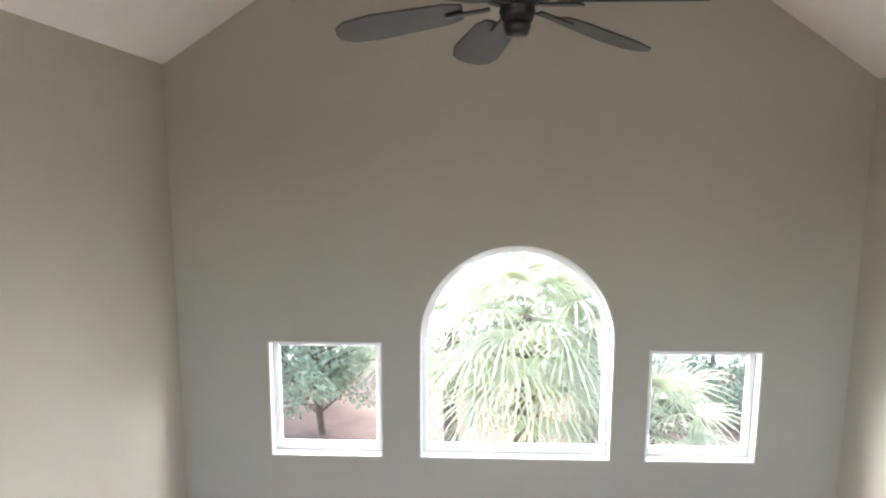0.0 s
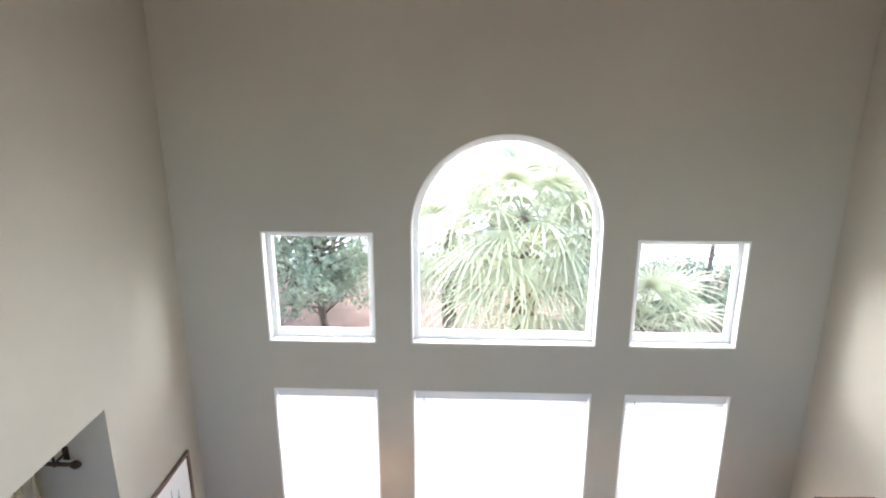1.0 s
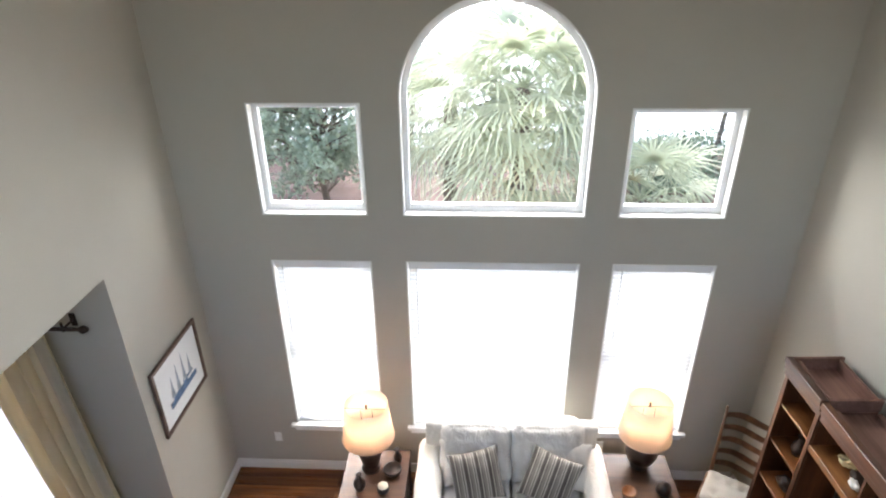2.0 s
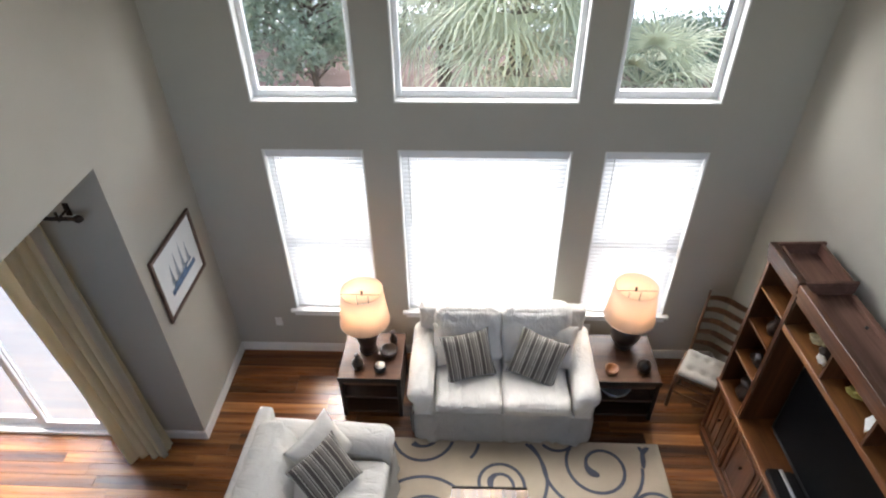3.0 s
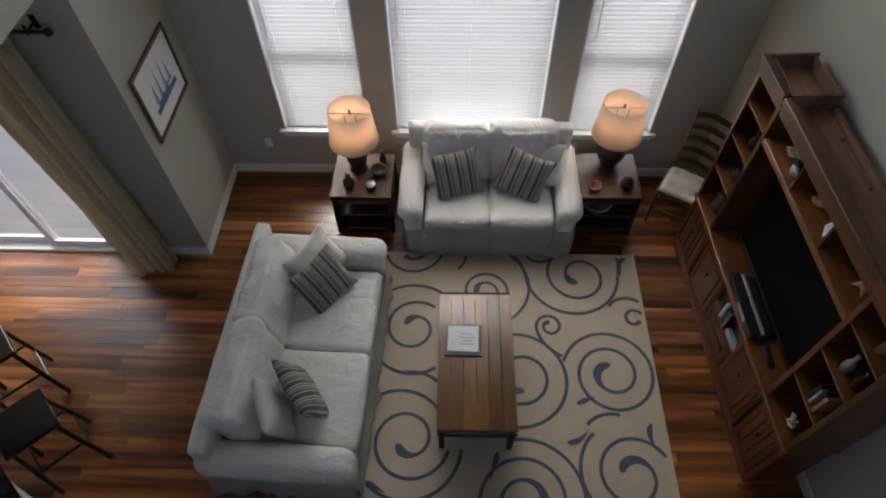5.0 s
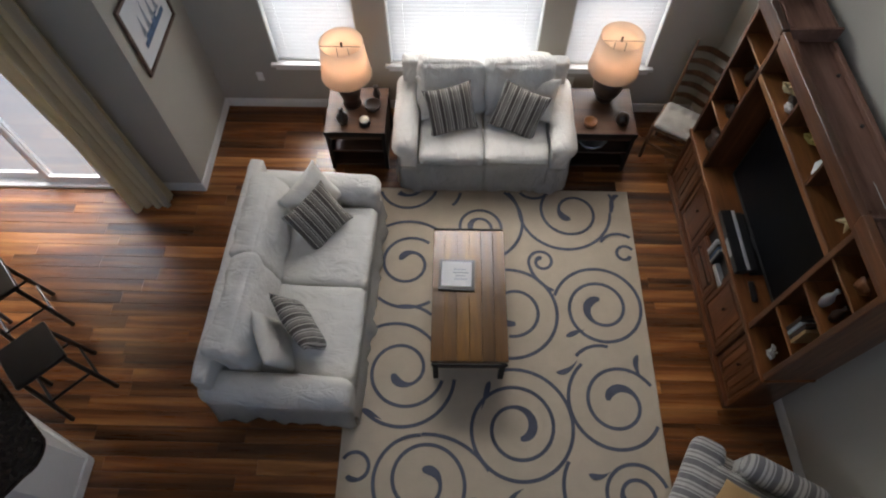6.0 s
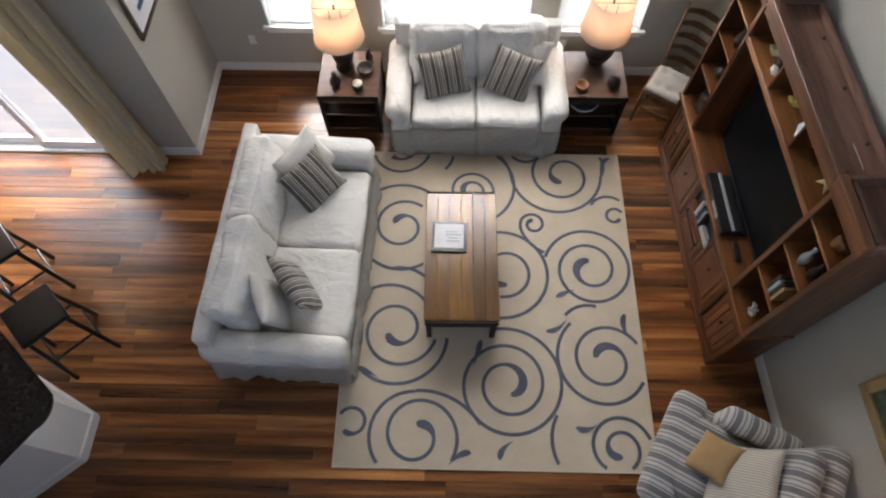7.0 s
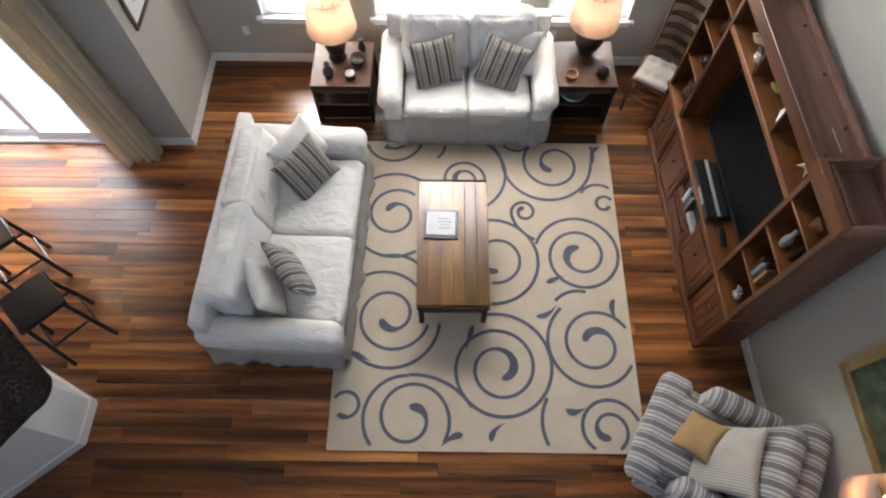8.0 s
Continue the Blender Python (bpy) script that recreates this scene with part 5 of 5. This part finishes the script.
def curtain_rod():
    c = thing("curtain_rod", "dark bronze curtain rod with leaf finial, above the sliding door", "curtain rod", pose(0, YD, 2.61))
    part("pole", rod((-4.7, -0.12, 0), (-2.05, -0.12, 0), 0.014), BRONZE, c, smooth=True)
    part("finial", lathe([(0.001, 0), (0.016, 0), (0.012, 0.02), (0.026, 0.045), (0.03, 0.06), (0.018, 0.085), (0.001, 0.10)], 16, m=pose(-2.05, -0.12, 0, 0, 90, 0)), BRONZE, c, smooth=True)
    for x in (-2.13, -4.6):
        part("bracket", rod((x, -0.12, -0.02), (x, -0.12, 0.05), 0.009, bm=rod((x, -0.12, 0), (x, 0.0, -0.0), 0.009, bm=box(x - 0.02, x + 0.02, -0.012, -0.001, -0.05, 0.05, 0.003))), BRONZE, c)


curtain_rod()


# ---- pictures, plates, fan ----
def ship_picture():
    c = thing("ship_picture", "framed print of sailing boats with a wide white mat", "picture", pose(XL + 0.002, -0.625, 1.70))
    w, h, f = 0.385, 0.315, 0.032
    fr = bmesh.new()
    for y0, y1, z0, z1 in ((-w, w, -h, -h + f), (-w, w, h - f, h), (-w, -w + f, -h + f, h - f), (w - f, w, -h + f, h - f)):
        box(0, 0.026, y0, y1, z0, z1, 0.005, bm=fr)
    part("frame", fr, FRAME, c, "dark walnut frame")
    part("mat", box(0.002, 0.010, -w + f, w - f, -h + f, h - f), PAPER, c, "white paper mat")
    art = [(-0.22, 0.25, -0.16, -0.11, INKBLUE), (-0.16, 0.10, -0.11, -0.085, INKBLUE), (0.02, 0.2, -0.085, -0.06, INKBLUE)]
    for k, (a, b, z0, z1, mt) in enumerate(art):
        part("painted_sea", box(0.0105, 0.0115, a, b, z0, z1), mt, c)
    for k, (y, s) in enumerate(((-0.15, 0.8), (-0.05, 1.0), (0.06, 1.1), (0.16, 0.8))):
        part("painted_sail", prism(bmesh.new(), [(y - 0.035, -0.08), (y + 0.03, -0.08), (y + 0.005, -0.08 + 0.22 * s)], 0.0117, 0.0122, "yz"), INKGREY, c)
        part("painted_mast", box(0.0125, 0.0128, y + 0.004, y + 0.008, -0.12, -0.08 + 0.24 * s), INKBLUE, c)


ship_picture()


def gilt_picture():
    c = thing("gilt_picture", "gilt framed dark landscape painting on the wall", "picture", pose(EAST + SKEW * 4.10 - 0.003, -4.10, 1.51, 0, 0, EAST_TURN))
    w, h, f = 0.42, 0.33, 0.075
    fr = bmesh.new()
    for y0, y1, z0, z1 in ((-w, w, -h, -h + f), (-w, w, h - f, h), (-w, -w + f, -h + f, h - f), (w - f, w, -h + f, h - f)):
        box(-0.035, 0, y0, y1, z0, z1, 0.010, bm=fr)
    part("frame", fr, GOLD, c, "aged gilt frame")
    part("canvas", box(-0.012, -0.003, -w + f, w - f, -h + f, h - f), CANVAS, c)


gilt_picture()


def floor_lamp():
    m = pose(3.19, -4.53, 0)
    c = thing("floor_lamp", "lit floor lamp with a cream shade beside the armchair", "lamp", m)
    part("base", lathe([(0.001, 0), (0.10, 0), (0.105, 0.015), (0.05, 0.03), (0.015, 0.05), (0.001, 0.05)], 28), BRONZE, c, smooth=True)
    part("pole", rod((0, 0, 0.04), (0, 0, 1.58), 0.012), BRONZE, c, smooth=True)
    sh = lathe([(0.145, 1.30), (0.13, 1.60)], 36)
    for f in [f for f in sh.faces if len(f.verts) > 4]:
        sh.faces.remove(f)
    bmesh.ops.solidify(sh, geom=sh.faces[:], thickness=0.003)
    part("shade", sh, SHADE, c, "cream linen shade, lit", smooth=True)
    part("bulb", lathe([(0.001, 1.40), (0.03, 1.43), (0.001, 1.49)], 16, m=pose(0.05, 0, 0)), BULB_DIM, c, smooth=True)
    lamp("bulb_light", "POINT", m @ pose(-0.05, 0, 1.44), BULBW * 0.3, (1.0, 0.55, 0.28), r=0.05)


floor_lamp()


def plate(m):
    c = thing("wall_outlet", "white electrical outlet plate low on the wall", "outlet", m, "wall outlets")
    part("cover", box(-0.036, 0.036, -0.007, -0.001, -0.058, 0.058, 0.003), PLATE, c)
    for z in (-0.024, 0.024):
        part("socket", box(-0.016, 0.016, -0.009, -0.0072, z - 0.014, z + 0.014, 0.004), PLATE, c)


plate(pose(-1.36, 0, 0.43))
plate(pose(1.84, 0, 0.42))


def ceiling_light():
    m = pose(-4.02, -1.65, DINE)
    c = thing("ceiling_light", "small lit recessed ceiling light over the dining side", "ceiling light", m)
    ring = lathe([(0.055, -0.001), (0.085, -0.001), (0.08, -0.012), (0.055, -0.012)], 28)
    for f in [f for f in ring.faces if len(f.verts) > 4]:
        ring.faces.remove(f)
    part("trim_ring", ring, VINYL, c, smooth=True)
    part("lens", lathe([(0.001, -0.004), (0.054, -0.004), (0.05, -0.010), (0.001, -0.012)], 24), SPOT, c, "glowing warm lens", smooth=True)


ceiling_light()


def ceiling_fan():
    fx, fy, fz = 0.486, -2.30, 5.585
    c = thing("ceiling_fan", "dark five-blade ceiling fan on a downrod", "ceiling fan", pose(fx, fy, fz))
    part("downrod", rod((0, 0, 0.18), (0, 0, 1.62), 0.014), BLACK, c)
    part("canopy", lathe([(0.02, 1.42), (0.07, 1.50), (0.075, 1.62), (0.001, 1.62)], 24), BLACK, c, smooth=True)
    part("motor", lathe([(0.001, 0.0), (0.05, 0.0), (0.06, 0.03), (0.055, 0.05), (0.11, 0.07), (0.125, 0.11), (0.11, 0.16), (0.05, 0.19), (0.001, 0.20)], 32), BLACK, c, "black motor housing", smooth=True)
    part("switch_cap", lathe([(0.001, -0.05), (0.035, -0.045), (0.045, -0.02), (0.045, 0.0), (0.001, 0.0)], 24), BLACK, c, smooth=True)
    for k in range(5):
        a = 177 + 72 * k
        m = pose(0, 0, 0.055, 0, 0, a) @ pose(0, 0, 0, 0, 9, 0)
        part("blade_iron", box(0.09, 0.24, -0.018, 0.018, -0.004, 0.004, 0.003), BLACK, c, at=m)
        bm = bmesh.new()
        pts = [(0.18, -0.05), (0.24, -0.075), (0.48, -0.095), (0.57, -0.078), (0.605, -0.04), (0.612, 0.0), (0.605, 0.04), (0.57, 0.078), (0.48, 0.095), (0.24, 0.075), (0.18, 0.05)]
        prism(bm, pts, 0.005, 0.012, "xy")
        part("blade", bm, BLADE, c, "dark wooden blade", at=m @ pose(0, 0, 0, 11, 0, 0))


ceiling_fan()


# ---- outdoors ----
structure("ground", box(-260, 260, -260, 260, -1.0, -0.80), STRAW, "reddish pine-straw covered ground")
# supposed lagoon, added to give a white expanse beyond the trees
structure("water", box(-200, 200, 13.0, 240, -0.79, -0.775), WATER, "supposed still lagoon with the sky reflection put into its pale colour")
structure("patio", box(-6.2, -1.95, -1.0, 2.6, -0.79, -0.12), CONCRETE, "pale concrete patio slab")


def leaf_cloud(bm, centre, size, count, leaf_size, rnd):
    for _ in range(count):
        d = Vector((rnd.gauss(0, 1), rnd.gauss(0, 1), rnd.gauss(0, 1)))
        d = d.normalized() * (rnd.random() ** 0.5)
        p = Vector(centre) + Vector((d.x * size[0], d.y * size[1], d.z * size[2]))
        r = Euler((rnd.uniform(-1.2, 1.2), rnd.uniform(-1.2, 1.2), rnd.uniform(0, 6.3))).to_matrix()
        s = leaf_size * rnd.uniform(0.6, 1.3)
        vs = [bm.verts.new(p + r @ Vector(q)) for q in ((-s, 0, 0), (0, -s * 0.45, s * 0.12), (s, 0, 0), (0, s * 0.45, s * 0.12))]
        bm.faces.new(vs)


def tree(label, x, y, h, crown_z, spread, seed, clumps=26, leaves=90, leaf_size=0.07, mat=LEAF, lean=0.0):
    rnd = random.Random(seed)
    c = thing("tree", label, "tree", pose(x, y, -0.8), "trees outside")
    bm = bmesh.new()
    pts = [Vector((lean * t * h + 0.12 * math.sin(3 * t + seed), 0.1 * math.sin(4 * t + seed), h * t)) for t in (0, 0.25, 0.5, 0.75, 1.0)]
    for i, (p, q) in enumerate(zip(pts, pts[1:])):
        rod(p, q, 0.085 * (1 - i * 0.2), 0.085 * (1 - (i + 1) * 0.2) + 0.01, 8, bm)
    crown = bmesh.new()
    for k in range(clumps):
        t = rnd.uniform(crown_z, 1.0)
        base = Vector((lean * t * h, 0, h * t))
        a = rnd.uniform(0, 6.3)
        reach = spread * rnd.uniform(0.25, 1.0) * (1.15 - 0.6 * (t - crown_z) / (1.001 - crown_z))
        tip = base + Vector((math.cos(a) * reach, math.sin(a) * reach, rnd.uniform(-0.2, 0.6)))
        rod(base - Vector((0, 0, 0.3)), tip, 0.03, 0.008, 5, bm)
        leaf_cloud(crown, tip, (0.45, 0.45, 0.32), leaves, leaf_size, rnd)
    part("trunk", bm, BARK, c, "tapered trunk with limbs")
    part("crown", crown, mat, c, "uneven leafy crown")
    return c


tree("green leafy oak outside the window", -2.75, 8.2, 4.4, 0.16, 1.9, 3, 120, 100)
tree("green leafy oak outside the window", -3.9, 9.6, 4.3, 0.3, 1.7, 9, 70, 90)
tree("green leafy oak outside the window", -5.2, 12.0, 3.6, 0.25, 1.8, 4, 40, 90)
tree("green leafy oak outside the window", -1.2, 13.5, 3.2, 0.3, 1.4, 5, 30, 80)
tree("tall thin tree beyond the shrubs", 6.9, 11.0, 3.4, 0.55, 0.7, 6, 16, 60)
tree("tall thin tree beyond the shrubs", -3.9, 14.0, 4.2, 0.3, 1.3, 7, 30, 80)


def fan_leaf(bm, base, yaw, pitch, stem, r, rnd):
    """A fan-shaped palm frond: a stem and a spray of drooping blades."""
    m = Matrix.Translation(base) @ pose(0, 0, 0, 0, 0, yaw) @ pose(0, 0, 0, 0, -pitch, 0)
    tip = m @ Vector((stem, 0, 0)) + Vector((0, 0, -0.10 * stem))
    rod(base, tip, 0.014, 0.008, 5, bm)
    for k in range(24):
        a = radians(-115 + 230 * k / 23 + rnd.uniform(-3, 3))
        l = r * (0.65 + 0.35 * math.cos(a * 0.6)) * rnd.uniform(0.85, 1.1)
        prev = None
        side = Vector((-math.sin(a), math.cos(a), 0))
        for s in range(5):
            t = s / 4
            loc = Vector((math.cos(a) * l * t, math.sin(a) * l * t, 0.02 * abs(math.sin(a)) - 0.05 * t))
            p = tip + m.to_3x3() @ loc + Vector((0, 0, -0.38 * l * t ** 2.4))
            w = m.to_3x3() @ side * (0.022 * (1 - t) ** 0.6 + 0.001)
            row = (bm.verts.new(p - w), bm.verts.new(p + w))
            if prev:
                bm.faces.new((prev[0], row[0], row[1], prev[1]))
            prev = row


def palm(label, x, y, h, fronds, seed, stem=0.75, r=0.85):
    rnd = random.Random(seed)
    c = thing("palm_tree", label, "palm tree", pose(x, y, -0.8), "palms outside")
    bm = bmesh.new()
    for k in range(10):
        rod((0.02 * math.sin(k), 0, h * k / 10), (0.02 * math.sin(k + 1), 0, h * (k + 1) / 10), 0.15, 0.125, 12, bm)
    part("trunk", bm, BARK, c, "rough ringed palm trunk")
    for k in range(fronds):
        f = bmesh.new()
        p = 72 - 120 * (k / fronds)
        fan_leaf(f, Vector((0, 0, h)), k * 137.5 + rnd.uniform(-10, 10), p, stem * rnd.uniform(0.8, 1.15), r * rnd.uniform(0.85, 1.1), rnd)
        part("frond", f, DRYPALM if p < -42 else PALM, c)
    return c


palm("green cabbage palm with drooping fan fronds outside the window", 1.35, 5.0, 3.6, 46, 11, 0.95, 1.15)
palm("green cabbage palm with drooping fan fronds outside the window", 0.15, 6.6, 2.9, 34, 15, 0.9, 1.1)
palm("green cabbage palm with drooping fan fronds outside the window", 2.8, 6.8, 3.9, 36, 12, 0.85, 1.05)
palm("low green palm with fan fronds outside the window", 1.45, 4.9, 2.6, 20, 17, 0.95, 1.0)
palm("low green palm with fan fronds outside the window", 3.55, 5.6, 1.5, 34, 13, 0.95, 1.15)


def shrubs():
    rnd = random.Random(8)
    bm = bmesh.new()
    for k in range(120):
        x = rnd.uniform(3.5, 11.0)
        y = rnd.uniform(8.8, 12.0)
        leaf_cloud(bm, (x, y, -0.5 + rnd.uniform(0, 0.5)), (0.6, 0.5, 0.4), 150, 0.07, rnd)
    for k in range(26):
        leaf_cloud(bm, (rnd.uniform(-6.5, 3.0), rnd.uniform(11.0, 13.0), -0.6 + rnd.uniform(0, 0.3)), (0.5, 0.4, 0.3), 90, 0.06, rnd)
    ob = part("shrubs", bm, SHRUB, None, "dense dark green shrubs along the water", kind="stuff")
    return tagged(ob, category="shrubs")


shrubs()


# ---- floor planks ----
def planks():
    rnd = random.Random(21)
    w, length = 0.12, 1.22
    unit = box(-0.5, 0.5, -w / 2 + 0.0006, w / 2 - 0.0006, -0.011, 0.0, 0.0012, seg=1)
    first = None
    rest = bmesh.new()
    rows = int(-YS / w)
    for r in range(rows):
        y = -w / 2 - r * w
        x = XW - rnd.uniform(0, length * 0.6)
        while x < XR:
            if x < XL - 0.15 and y > YD:
                x = XL - 0.15
            a, b = max(x, XW), min(x + length * rnd.choice((0.7, 1, 1, 1.25)), XR)
            x = b
            if b - a < 0.02:
                break
            m = Matrix.Translation(((a + b) / 2, y, 0)) @ Matrix.Diagonal((b - a - 0.0012, 1, 1, 1))
            if y > -5.1 and b > -3.9:
                if first is None:
                    first = part("plank", unit, PLANK, FLOOR, at=m)
                else:
                    ob = new("plank", first.data)
                    ob.parent, ob.matrix_basis = FLOOR, m
            else:
                box(a + 0.0006, b - 0.0006, y - w / 2 + 0.0006, y + w / 2 - 0.0006, -0.011, 0.0, bm=rest)
    part("plank_rest", rest, PLANK, FLOOR, kind="stuff")


planks()
